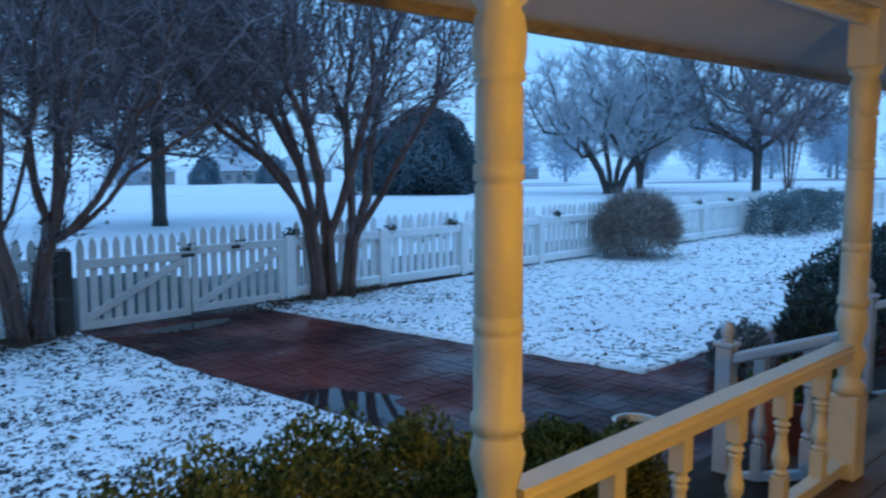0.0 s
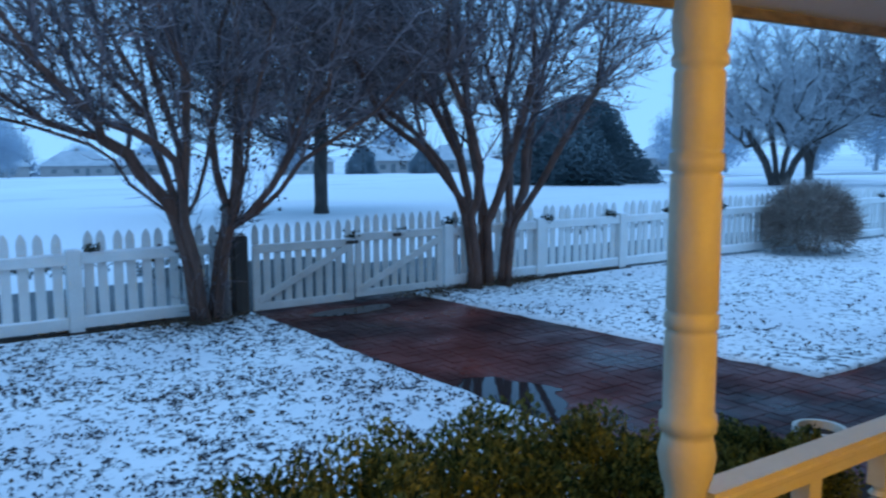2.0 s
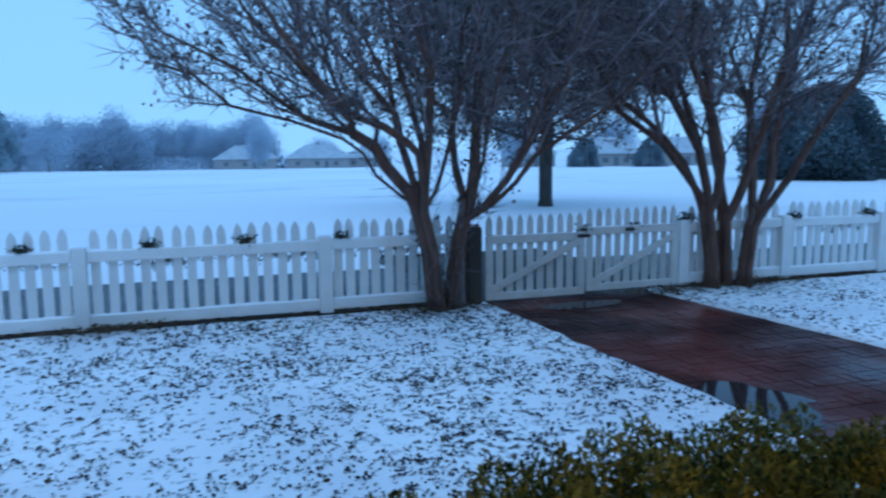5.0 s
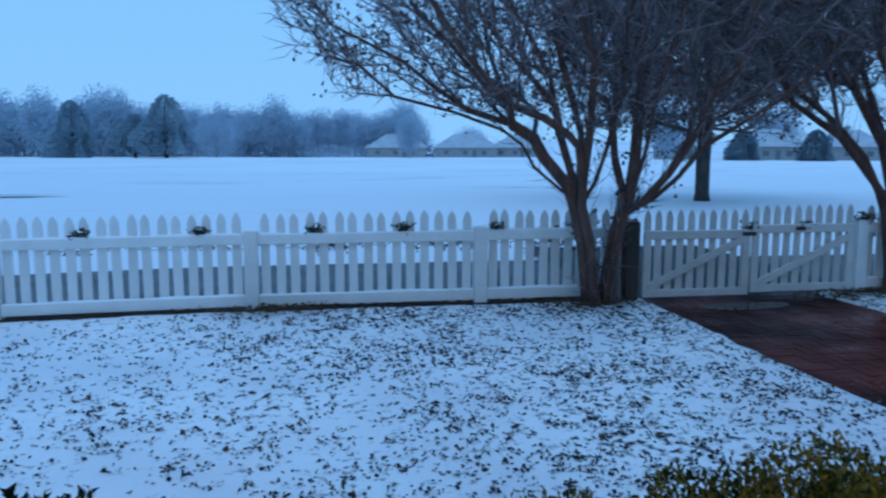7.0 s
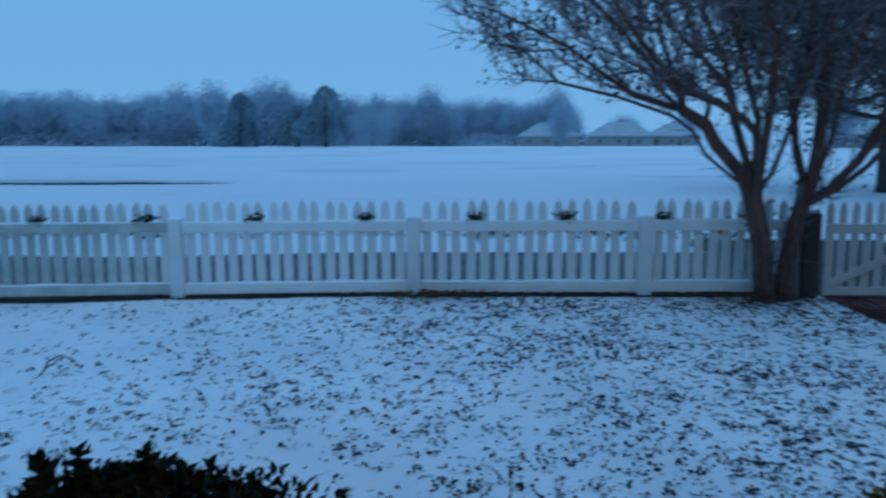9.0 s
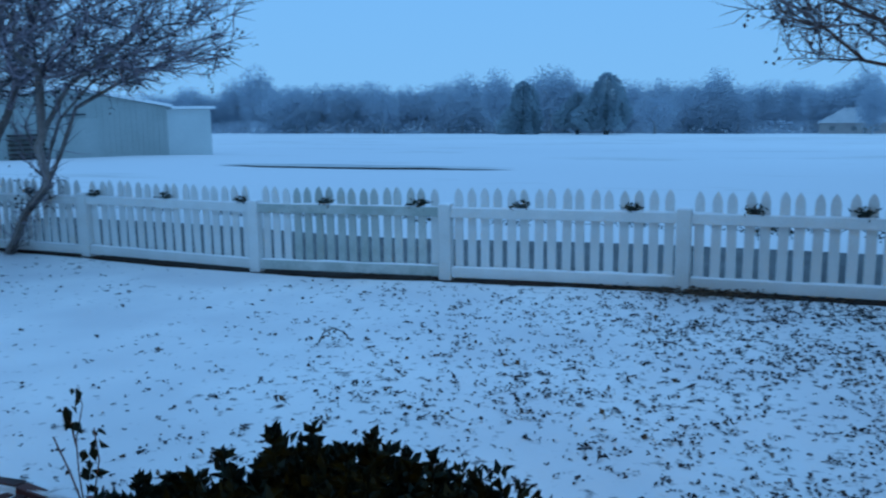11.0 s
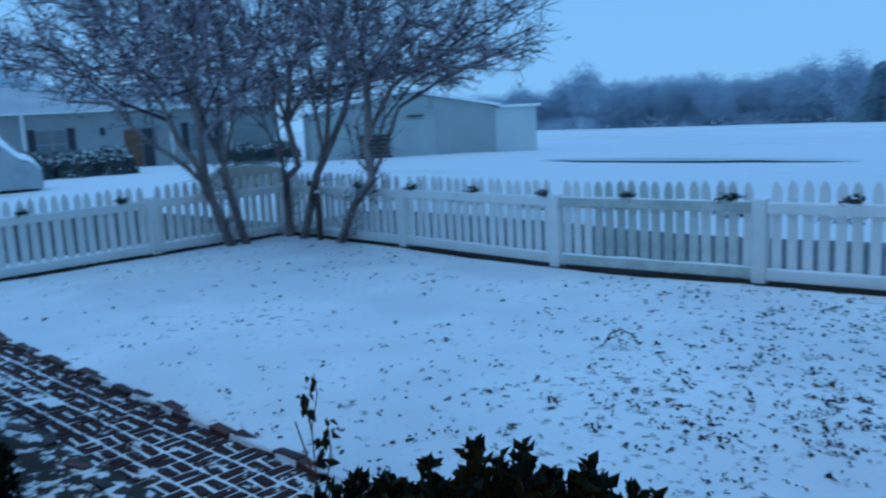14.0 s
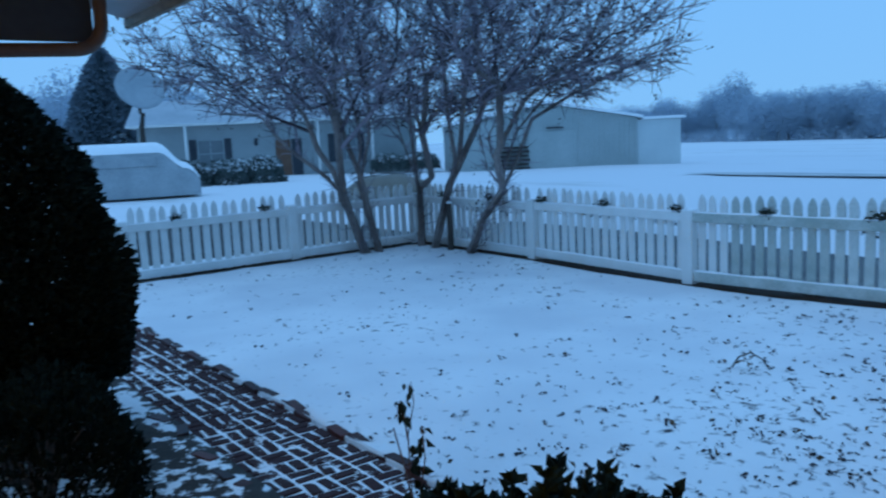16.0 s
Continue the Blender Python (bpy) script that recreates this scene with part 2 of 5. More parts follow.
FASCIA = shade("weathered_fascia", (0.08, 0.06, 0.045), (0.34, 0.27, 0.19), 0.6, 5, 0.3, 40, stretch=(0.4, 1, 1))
SIDING = shade("white_siding", (0.62, 0.61, 0.58), (0.72, 0.71, 0.68), 0.6, 2, 0.1, 40)
BARK_MYRTLE = shade("myrtle_bark", (0.05, 0.026, 0.021), (0.2, 0.1, 0.072), 0.8, 9, 0.4, 45, stretch=(1, 1, 0.35))
BARK_FROST = shade("wet_pale_bark", (0.05, 0.034, 0.03), (0.34, 0.29, 0.27), 0.75, 3, 0.3, 30, stretch=(1, 1, 0.4))
TWIG = shade("twig_bark", (0.085, 0.065, 0.072), (0.26, 0.2, 0.205), 0.8, 3, 0, 25, by_island=0.5)
TWIG_FROST = shade("frosted_twig", (0.055, 0.042, 0.052), (0.31, 0.265, 0.31), 0.8, 2, 0, 18, by_island=0.7)
SEED = shade("dried_seed", (0.04, 0.03, 0.028), (0.13, 0.09, 0.08), 0.9, 4, 0, 30, by_island=0.4)
BARK_DARK = shade("dark_bark", (0.03, 0.025, 0.022), (0.1, 0.08, 0.07), 0.9, 6, 0.5, 40, stretch=(1, 1, 0.3))
# Mist over the distant oaks is put into this twig colour.
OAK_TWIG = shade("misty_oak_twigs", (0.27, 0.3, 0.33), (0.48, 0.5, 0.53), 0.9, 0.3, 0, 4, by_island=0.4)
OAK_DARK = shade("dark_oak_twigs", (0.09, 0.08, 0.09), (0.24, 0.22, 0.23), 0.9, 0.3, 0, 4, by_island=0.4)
# Distance haze is put into the colours of far bark, twigs and needles.
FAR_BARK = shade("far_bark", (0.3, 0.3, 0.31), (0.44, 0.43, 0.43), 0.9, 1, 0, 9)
FAR_TWIG = shade("haze_paled_far_twigs", (0.48, 0.56, 0.64), (0.55, 0.62, 0.69), 0.9, 0.08, 0, 2, by_island=0.05, thin=0.5, spec=0.0)
FAR_PINE = shade("haze_paled_far_needles", (0.33, 0.42, 0.47), (0.41, 0.5, 0.55), 0.9, 0.3, 0, 3, by_island=0.08, thin=0.5, spec=0.0)
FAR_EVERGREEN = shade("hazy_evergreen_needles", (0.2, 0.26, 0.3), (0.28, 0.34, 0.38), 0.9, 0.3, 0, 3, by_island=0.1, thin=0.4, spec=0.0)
# Haze painted in likewise: paler, bluer cedar, dish, hedge and evergreen.
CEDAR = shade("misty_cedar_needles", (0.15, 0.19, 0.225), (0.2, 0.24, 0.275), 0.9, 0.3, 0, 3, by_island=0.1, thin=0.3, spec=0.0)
DISH = shade("pale_dish_mesh", (0.28, 0.32, 0.35), (0.38, 0.42, 0.45), 0.7, 2, 0.1, 20)
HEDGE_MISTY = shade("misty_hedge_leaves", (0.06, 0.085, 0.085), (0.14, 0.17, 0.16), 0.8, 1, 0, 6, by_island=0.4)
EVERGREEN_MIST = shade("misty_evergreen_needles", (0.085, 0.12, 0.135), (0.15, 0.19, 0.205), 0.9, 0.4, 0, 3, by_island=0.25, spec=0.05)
NEEDLES = shade("dark_needles", (0.035, 0.06, 0.055), (0.1, 0.14, 0.125), 0.8, 1, 0, 6, by_island=0.5)
BOXWOOD = shade("yellow_green_leaves", (0.026, 0.045, 0.014), (0.27, 0.25, 0.06), 0.65, 3, 0, 12, by_island=0.5, thin=0.3, spec=0.2)
DULL_LEAF = shade("dull_grey_green_leaves", (0.11, 0.15, 0.155), (0.24, 0.27, 0.27), 0.8, 1, 0, 6, by_island=0.4)
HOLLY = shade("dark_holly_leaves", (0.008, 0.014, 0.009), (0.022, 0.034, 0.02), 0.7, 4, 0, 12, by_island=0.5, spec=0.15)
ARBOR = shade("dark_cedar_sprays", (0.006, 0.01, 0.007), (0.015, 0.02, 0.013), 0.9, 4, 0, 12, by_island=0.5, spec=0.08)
SHRUB_TWIG = shade("tan_shrub_twigs", (0.16, 0.12, 0.1), (0.38, 0.31, 0.27), 0.9, 3, 0, 20, by_island=0.5)
DEAD_LEAF = shade("fallen_leaves", (0.035, 0.025, 0.015), (0.13, 0.075, 0.04), 0.8, 9, 0, 40, by_island=0.6)
TUFT = shade("grass_tufts", (0.014, 0.015, 0.02), (0.078, 0.074, 0.084), 0.9, 6, 0, 30, by_island=0.7)
GARLAND = shade("garland_leaves", (0.012, 0.02, 0.014), (0.05, 0.06, 0.04), 0.7, 9, 0, 40, by_island=0.6)
BRICK_WET = shade("wet_red_brick", (0.03, 0.009, 0.008), (0.2, 0.036, 0.024), 0.45, 1.3, 0.5, 60, by_object=0.25, spec=0.1)
SLUSHY_LANE = shade("slushy_lane", (0.09, 0.095, 0.1), (0.2, 0.21, 0.21), 0.8, 1.5, 0.4, 20, spec=0.1)
ROOF_SNOW = shade("thin_roof_snow", (0.34, 0.37, 0.4), (0.52, 0.54, 0.56), 0.8, 0.5, 0.3, 9, spec=0.1)
CAR_PAINT = shade("frosted_car_paint", (0.24, 0.27, 0.29), (0.42, 0.45, 0.47), 0.5, 1.2, 0.1, 14)
BRICK_SNOWED = snow_over("snow_dusted_brick", 0.71, (0.02, 0.011, 0.013), (0.075, 0.03, 0.028), 7.0, 40.0, edge=0.02, whole=True, bump=0.3)
BRICK_PATH = shade("red_path_brick", (0.018, 0.007, 0.007), (0.1, 0.026, 0.02), 0.55, 7, 0.5, 60, by_object=0.4)
SLUSH = shade("grey_slush", (0.4, 0.41, 0.42), (0.6, 0.6, 0.6), 0.9, 0.9, 0, 9, spec=0.1)
SOIL = shade("wet_soil", (0.025, 0.018, 0.014), (0.06, 0.04, 0.03), 0.8, 6, 0.6, 50, spec=0.08)
ROAD = shade("wet_lane", (0.04, 0.04, 0.04), (0.1, 0.1, 0.095), 0.8, 1.5, 0.4, 20, spec=0.1)
TERRACOTTA = shade("terracotta", (0.24, 0.05, 0.025), (0.36, 0.09, 0.05), 0.6, 6, 0.2, 50)
POT_CREAM = shade("cream_glazed_pot", (0.5, 0.45, 0.36), (0.62, 0.57, 0.48), 0.4, 6, 0.1, 50)
DARK_WOOD = shade("dark_wet_wood", (0.02, 0.016, 0.014), (0.06, 0.045, 0.035), 0.6, 5, 0.4, 40, stretch=(1, 1, 0.2))
RUST_PIPE = shade("brown_painted_pipe", (0.09, 0.05, 0.035), (0.17, 0.1, 0.07), 0.5, 6, 0.2, 40)
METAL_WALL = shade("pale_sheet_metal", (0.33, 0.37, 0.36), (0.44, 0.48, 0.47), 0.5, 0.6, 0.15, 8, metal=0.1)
# Lighter copy of the wall metal: a lit side put into colour.
METAL_LIT_SIDE = shade("lit_side_sheet_metal", (0.52, 0.56, 0.56), (0.62, 0.66, 0.65), 0.5, 0.6, 0.15, 8, metal=0.1)
# White boards greyed in colour for the dim haze before the house.
HOUSE_WALL = shade("haze_dimmed_house_boards", (0.25, 0.275, 0.275), (0.35, 0.375, 0.375), 0.6, 0.8, 0.1, 12)
# Brick paled in colour to stand for haze across the field.
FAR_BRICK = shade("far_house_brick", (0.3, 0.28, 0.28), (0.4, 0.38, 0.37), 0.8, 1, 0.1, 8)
SHUTTER = shade("dark_shutter", (0.02, 0.025, 0.035), (0.04, 0.045, 0.055), 0.5, 3, 0.1, 30)
DOOR_BROWN = shade("brown_door", (0.11, 0.05, 0.03), (0.18, 0.09, 0.055), 0.5, 3, 0.1, 30)
HOUSE_GLASS = shade("curtained_window_glass", (0.13, 0.15, 0.16), (0.19, 0.21, 0.22), 0.2, 1, 0, 10, spec=0.4)
TARP = shade("tan_tarpaulin", (0.12, 0.105, 0.085), (0.2, 0.175, 0.14), 0.6, 2, 0.4, 15)
GREY_MESH = shade("grey_dish_metal", (0.13, 0.14, 0.15), (0.2, 0.21, 0.22), 0.6, 2, 0.1, 20, metal=0.3)
TYRE = shade("tyre_rubber", (0.015, 0.015, 0.015), (0.03, 0.03, 0.03), 0.8, 6, 0.2, 30)
GREEN_PLANT = shade("green_pot_leaves", (0.03, 0.07, 0.015), (0.09, 0.17, 0.03), 0.6, 6, 0, 30, by_island=0.5)


def water(name, tint):
    m = bpy.data.materials.new(name)
    m.use_nodes = True
    b = m.node_tree.nodes["Principled BSDF"]
    b.inputs["Base Color"].default_value, b.inputs["Roughness"].default_value = (*tint, 1), 0.03
    b.inputs["IOR"].default_value, b.inputs["Specular IOR Level"].default_value = 1.33, 0.2
    n, bump = m.node_tree.nodes.new("ShaderNodeTexNoise"), m.node_tree.nodes.new("ShaderNodeBump")
    n.inputs["Scale"].default_value = 9
    bump.inputs["Strength"].default_value, bump.inputs["Distance"].default_value = 0.05, 0.01
    m.node_tree.links.new(n.outputs["Fac"], bump.inputs["Height"])
    m.node_tree.links.new(bump.outputs[0], b.inputs["Normal"])
    return m


# the drive's wetness differs from place to place
t = BRICK_WET.node_tree
place, patch, wet = t.nodes.new("ShaderNodeNewGeometry"), t.nodes.new("ShaderNodeTexNoise"), t.nodes.new("ShaderNodeMapRange")
patch.inputs["Scale"].default_value, patch.inputs["Detail"].default_value = 1.3, 6
t.links.new(place.outputs["Position"], patch.inputs["Vector"])
wet.inputs["From Min"].default_value, wet.inputs["From Max"].default_value = 0.35, 0.65
wet.inputs["To Min"].default_value, wet.inputs["To Max"].default_value = 0.66, 0.22
t.links.new(patch.outputs["Fac"], wet.inputs["Value"])
t.links.new(wet.outputs[0], t.nodes["Principled BSDF"].inputs["Roughness"])
soak, damp = t.nodes.new("ShaderNodeTexNoise"), t.nodes.new("ShaderNodeMapRange")
soak.inputs["Scale"].default_value, soak.inputs["Detail"].default_value = 0.75, 4
t.links.new(place.outputs["Position"], soak.inputs["Vector"])
damp.inputs["From Min"].default_value, damp.inputs["From Max"].default_value = 0.4, 0.62
damp.inputs["To Min"].default_value, damp.inputs["To Max"].default_value = 0.3, 1.0
t.links.new(soak.outputs["Fac"], damp.inputs["Value"])
darker = t.nodes.new("ShaderNodeVectorMath")
darker.operation = "SCALE"
t.links.new(t.nodes["Color Ramp"].outputs[0], darker.inputs[0])
t.links.new(damp.outputs[0], darker.inputs["Scale"])
t.links.new(darker.outputs[0], t.nodes["Principled BSDF"].inputs["Base Color"])
WATER = water("puddle_water", (0.03, 0.02, 0.02))
glow = bpy.data.materials.new("lamp_glass")
glow.use_nodes = True
glow.node_tree.nodes["Principled BSDF"].inputs["Emission Color"].default_value = (1.0, 0.6, 0.2, 1)
glow.node_tree.nodes["Principled BSDF"].inputs["Emission Strength"].default_value = 4.0


# ---- ground: yard, lane, field that falls away to the woods ----
def ground_z(x, y):
    s = math.hypot(y, 0.6 * x) if x > 0 else max(0.0, y + 0.25 * x)
    if y < 0:
        s = abs(x) * 0.6
    a = min(1.0, max(0.0, (s - 9.5) / 14))
    return -0.35 * a * a * (3 - 2 * a) - 0.0235 * min(max(0.0, s - 27), 330)


def fence_dip(x):
    """How far the ground under the back fence lies below the rest of the yard."""
    return -0.085 * math.exp(-((x + 5.2) / 2.6) ** 2)


def far_steps(reach, first):
    out, d, x = [0.0], first, 0.0
    while x < reach:
        x += d
        d *= 1.13
        out.append(x)
    return out


half = far_steps(900, 0.8)
axis_x = [-q for q in half[:0:-1]] + half
axis_y = [-q for q in half[:0:-1]] + half


def field_z(x, y):
    z = ground_z(x, y) - 0.065
    if -12 < x < 2 and 4 < y < 14:
        z += 1.1 * fence_dip(x)
    if abs(x) + abs(y) > 25:
        z += 0.12 * noise.noise(Vector((x * 0.05, y * 0.09, 0))) * min(1, (math.hypot(x, y) - 18) / 30)
    return z


ground = structure("ground", Geo().sheet([axis_x] * len(axis_y), axis_y, field_z), FIELD, "snow-covered open field falling away to far woods", True)
structure("lane_side", Geo().sheet([list(np.linspace(-19.3 + 0.3 * math.sin(y), -12.03, 24)) for y in np.linspace(-6, 9.6, 34)], list(np.linspace(-6, 9.6, 34)), lambda x, y: field_z(x, y) + 0.03 + 0.01 * noise.noise(Vector((x, y, 3)))), ROAD, "wet dark lane outside the side fence", True)

lane = structure("lane", Geo().sheet([list(np.linspace(-12, 34, 80))] * 8, list(np.linspace(9.0, 11.85, 8)), lambda x, y: field_z(x, y) + 0.03 + 0.01 * noise.noise(Vector((x, y, 3)))), SLUSHY_LANE, "grey slushy lane outside the picket fence", True)


structure("drive_crossing", Geo().sheet([list(np.linspace(3.5, 6.5, 16))] * 8, list(np.linspace(8.76, 13.2, 8)), lambda x, y: field_z(x, y) + 0.055 + 0.01 * noise.noise(Vector((x, y, 5)))), ROAD, "dark wet mouth of the drive beyond the gate", True)


def blot(cx, cy, rx, ry, z, n=40, rough=0.3, seed=0):
    g = Geo()
    v = [(cx, cy, z(cx, cy))]
    for k in range(n):
        a = 2 * math.pi * k / n
        q = 1 + rough * noise.noise(Vector((math.cos(a) * 1.7 + seed, math.sin(a) * 1.7, seed)))
        x, y = cx + rx * q * math.cos(a), cy + ry * q * math.sin(a)
        v.append((x, y, z(x, y)))
    g.raw(v, [(0, k + 1, (k + 1) % n + 1) for k in range(n)])
    return g


structure("frozen_pool", blot(-15.6, 30.6, 6.5, 0.9, lambda x, y: field_z(x, y) + 0.06, seed=2), SLUSH, "long grey patch of meltwater in the snowy field")


def lawn_z(x, y):
    w = min(1.0, max(0.0, (y - 5.0) / 3.4))
    return fence_dip(x) * w * w * (3 - 2 * w) + 0.012 + 0.014 * noise.noise(Vector((x * 0.9, y * 0.9, 1))) + 0.008 * noise.noise(Vector((x * 5, y * 5, 2)))


def drive_left(y):
    return 3.66 + (8.6 - y) * 0.058


def drive_right(y):
    return 5.78 + (8.6 - y) * 0.125


def lawn(name, x0, x1, ys, label, cover=LAWN):
    rows = []
    for y in ys:
        a, b = x0(y), x1(y)
        n = 110
        row = [a + (b - a) * i / n for i in range(n + 1)]
        row[0] += 0.05 * noise.noise(Vector((y * 4, 5, 0)))
        row[-1] += 0.05 * noise.noise(Vector((y * 4, 9, 0)))
        rows.append(row)
    return structure(name, Geo().sheet(rows, list(ys), lawn_z, -0.2), cover, label, True)


lawn("lawn_west", lambda y: -10.6 if y > 3.2 else -2.75, drive_left, np.concatenate([np.linspace(1.9, 3.18, 12), np.linspace(3.21, 8.62, 52)]), "lawn under thin broken snow with dark leaves and grass showing")
lawn("lawn_east", drive_right, lambda y: 34.0, np.linspace(3.62, 8.62, 46), "lawn under thin broken snow beside the brick drive")
lawn("bed_west", lambda y: -12.0, lambda y: -2.75, np.linspace(0.5, 2.54, 18), "snowy planting bed beside the brick path", BED)
lawn("verge_west", lambda y: -12.0, lambda y: -10.6, np.linspace(2.6, 8.62, 20), "snowy verge under the side fence")

structure("dark_strip_side", Geo().sheet([[-10.72 + 0.03 * noise.noise(Vector((y * 3, 1, 0))), -10.64, -10.56, -10.47 + 0.05 * noise.noise(Vector((y * 2.5, 8, 0)))] for y in np.linspace(1.0, 8.45, 70)], list(np.linspace(1.0, 8.45, 70)), lambda x, y: lawn_z(x, y) + 0.012), SOIL, "dark strip along the foot of the side fence", True)

# grass and leaves that stick out of the snow
p = []
while len(p) < 6800:
    x, y = rng.uniform(-10.3, 3.9), rng.uniform(2.2, 8.5)
    if x > drive_left(y) - 0.03 or (y < 3.25 and x < -2.7):
        continue
    keep = 0.035 + 0.965 * min(1, max(0, (x + 4.9) / 5.6)) ** 1.7
    if rng.random() < keep * (0.35 + 1.1 * max(0, 0.3 + noise.noise(Vector((x * 1.3, y * 1.3, 4))) + 0.6 * noise.noise(Vector((x * 4, y * 4, 9))))):
        p.append((x, y, lawn_z(x, y)))
while len(p) < 9400:
    x, y = 5.9 + rng.random() ** 1.5 * 18, rng.uniform(3.65, 8.5)
    if x > drive_right(y) + 0.03 and rng.random() < 0.25 + 1.3 * max(0, 0.35 + noise.noise(Vector((x * 1.1, y * 1.1, 4)))):
        p.append((x, y, lawn_z(x, y)))
p = np.array(p)
geo = Geo()
blades = 5
reach = (rng.random(len(p)) ** 2.6 * 2.0 + 0.4).repeat(blades)
centre = np.repeat(p, blades, 0)
at = centre + rng.normal(size=centre.shape) * [0.012, 0.011, 0.001] * reach[:, None]
many_leaves(geo, at, 0.0185 * (0.5 + 0.5 * reach), axis=np.array([0, 0, 0.1]) * np.ones((len(at), 1)), spread=1.0, fold=0.12, wide=0.95)
flat = [lawn_z(x, y) + 0.018 for x, y, z in geo.v]
geo.v = [(x, y, 0.006 + (z if z < low else low + (z - low) * 0.3)) for (x, y, z), low in zip(geo.v, flat)]
tagged(part("grass_tuft", geo, TUFT, kind="stuff"), "dark grass tufts poking through the snow", "grass")
geo = Geo()
pick = p[rng.random(len(p)) < 0.08] + [0.05, 0.03, 0.008]
many_leaves(geo, pick + rng.normal(size=pick.shape) * [0.05, 0.05, 0], 0.045, axis=np.array([0, 0, 0.05]), spread=0.5, fold=0.2, wide=0.6)
tagged(part("fallen_leaf", geo, DEAD_LEAF, kind="stuff"), "brown fallen leaves lying on the snow", "leaves")


# ---- bare trees ----
def grow(trunks, points, alpha=0.45, step=0.45, jitter=0.07, bare_to=99.0):
    """Branches that reach all points from the trunks, each by a short way. Gives places, parents and ways."""
    place, parent, far, way = [], [], [], []
    for trunk in trunks:
        for i, q in enumerate(trunk):
            q = np.array(q, float)
            if i == 0:
                place.append(q), parent.append(-1), far.append(0.0), way.append(np.array([0, 0, 1.0]))
            else:
                d = q - place[-1]
                place.append(q), parent.append(len(place) - 2), far.append(far[-1] + np.linalg.norm(d)), way.append(d / np.linalg.norm(d))
    start = len(place)
    size = start + len(points) * 12
    P, F, W = np.zeros((size, 3)), np.zeros(size), np.zeros((size, 3))
    P[:start], F[:start], W[:start] = place, far, way
    low = np.ones(size)
    k = 0
    for trunk in trunks:
        low[k:k + max(1, len(trunk) - 2)] = [3.0 if q[2] < bare_to else 1.25 for q in trunk[:max(1, len(trunk) - 2)]]
        k += len(trunk)
    n = start
    top = np.array([t[-1] for t in trunks], float)
    order = np.argsort([np.min(np.linalg.norm(top - q, axis=1)) for q in points])
    for i in order:
        q = points[i]
        d = q - P[:n]
        L = np.linalg.norm(d, axis=1) + 1e-9
        turn = np.sum(d * W[:n], 1) / L
        cost = L * (1 + 0.9 * np.clip(0.75 - turn, 0, 2)) * low[:n] + alpha * F[:n]
        j = int(np.argmin(cost))
        m = max(1, min(11, int(L[j] / step)))
        a = P[j].copy()
        bend = W[j] * L[j] * 0.22
        for s in range(1, m + 1):
            u = s / m
            x = a + (q - a) * u + bend * u * (1 - u) * 2 + (rng.normal(size=3) * jitter if s < m else 0)
            P[n] = x
            dd = x - P[j]
            l = np.linalg.norm(dd) + 1e-9
            F[n], W[n] = F[j] + l, dd / l
            parent.append(j)
            j = n
            n += 1
    return P[:n], parent, W[:n]


def tree_mesh(trunks, points, tip_r, power, base_r, twig, twig_r, twigs_each, alpha=0.45, step=0.45, jitter=0.07, up=0.3, thick=0.035, bare_to=99.0):
    """Limbs, fine branches with twigs, and the twigs' tips."""
    P, parent, W = grow(trunks, points, alpha, step, jitter, bare_to)
    n = len(P)
    kids = [[] for _ in range(n)]
    count = np.zeros(n)
    for i in range(n - 1, -1, -1):
        count[i] = max(1, count[i])
        if parent[i] >= 0:
            kids[parent[i]].append(i)
            count[parent[i]] += count[i]
    rad = np.minimum(tip_r * count ** power, base_r)
    stems, limbs, fine = [], Geo(), Geo()
    heads = [i for i in range(n) if parent[i] < 0]
    while heads:
        i = heads.pop()
        chain = [parent[i]] if parent[i] >= 0 else []
        while True:
            chain.append(i)
            if not kids[i]:
                break
            best = max(kids[i], key=lambda k: count[k])
            heads += [k for k in kids[i] if k != best]
            i = best
        if len(chain) < 2:
            continue
        r = [float(rad[k]) for k in chain]
        if parent[chain[1]] == chain[0] and parent[chain[0]] >= 0:
            r[0] = min(r[0], r[1] * 1.15)
        if parent[chain[0]] < 0:
            r[0] *= 1.35
        big = max(r) > thick
        if parent[chain[0]] < 0:
            stems.append(Geo())
        (stems[-1] if parent[chain[0]] < 0 else limbs if big else fine).tube([P[k] for k in chain], r, 8 if max(r) > 0.05 else (5 if big else 3), close=big)
    thin = np.array([i for i in range(n) if rad[i] < 0.02 + tip_r * 3 and parent[i] >= 0])
    src = np.repeat(thin, twigs_each)
    d = W[src] * 0.8 + rng.normal(size=(len(src), 3)) * 0.6 + [0, 0, up]
    back = (P[np.array([parent[i] for i in src])] - P[src]) * rng.random((len(src), 1))
    tips = many_twigs(fine, P[src] + back, d, twig, twig_r, up=up * 0.6)
    return stems, limbs, fine, tips


def crown_points(n, centre, radii, seed, low=lambda r: -9.0, hollow=0.0):
    """Points in an egg-shaped crown, above a floor that rises with the distance from the middle."""
    g = np.random.default_rng(seed)
    out = []
    while len(out) < n:
        q = g.uniform(-1, 1, 3)
        l = np.linalg.norm(q)
        if l > 1 or l < hollow * g.random():
            continue
        if l > 0.8 and noise.noise(Vector(q * 3.1) + Vector((seed, 0, 0))) < -0.05:
            continue
        x = np.array(centre) + q * radii
        if x[2] < low(math.hypot(x[0], x[1])):
            continue
        out.append(x)
    return np.array(out)


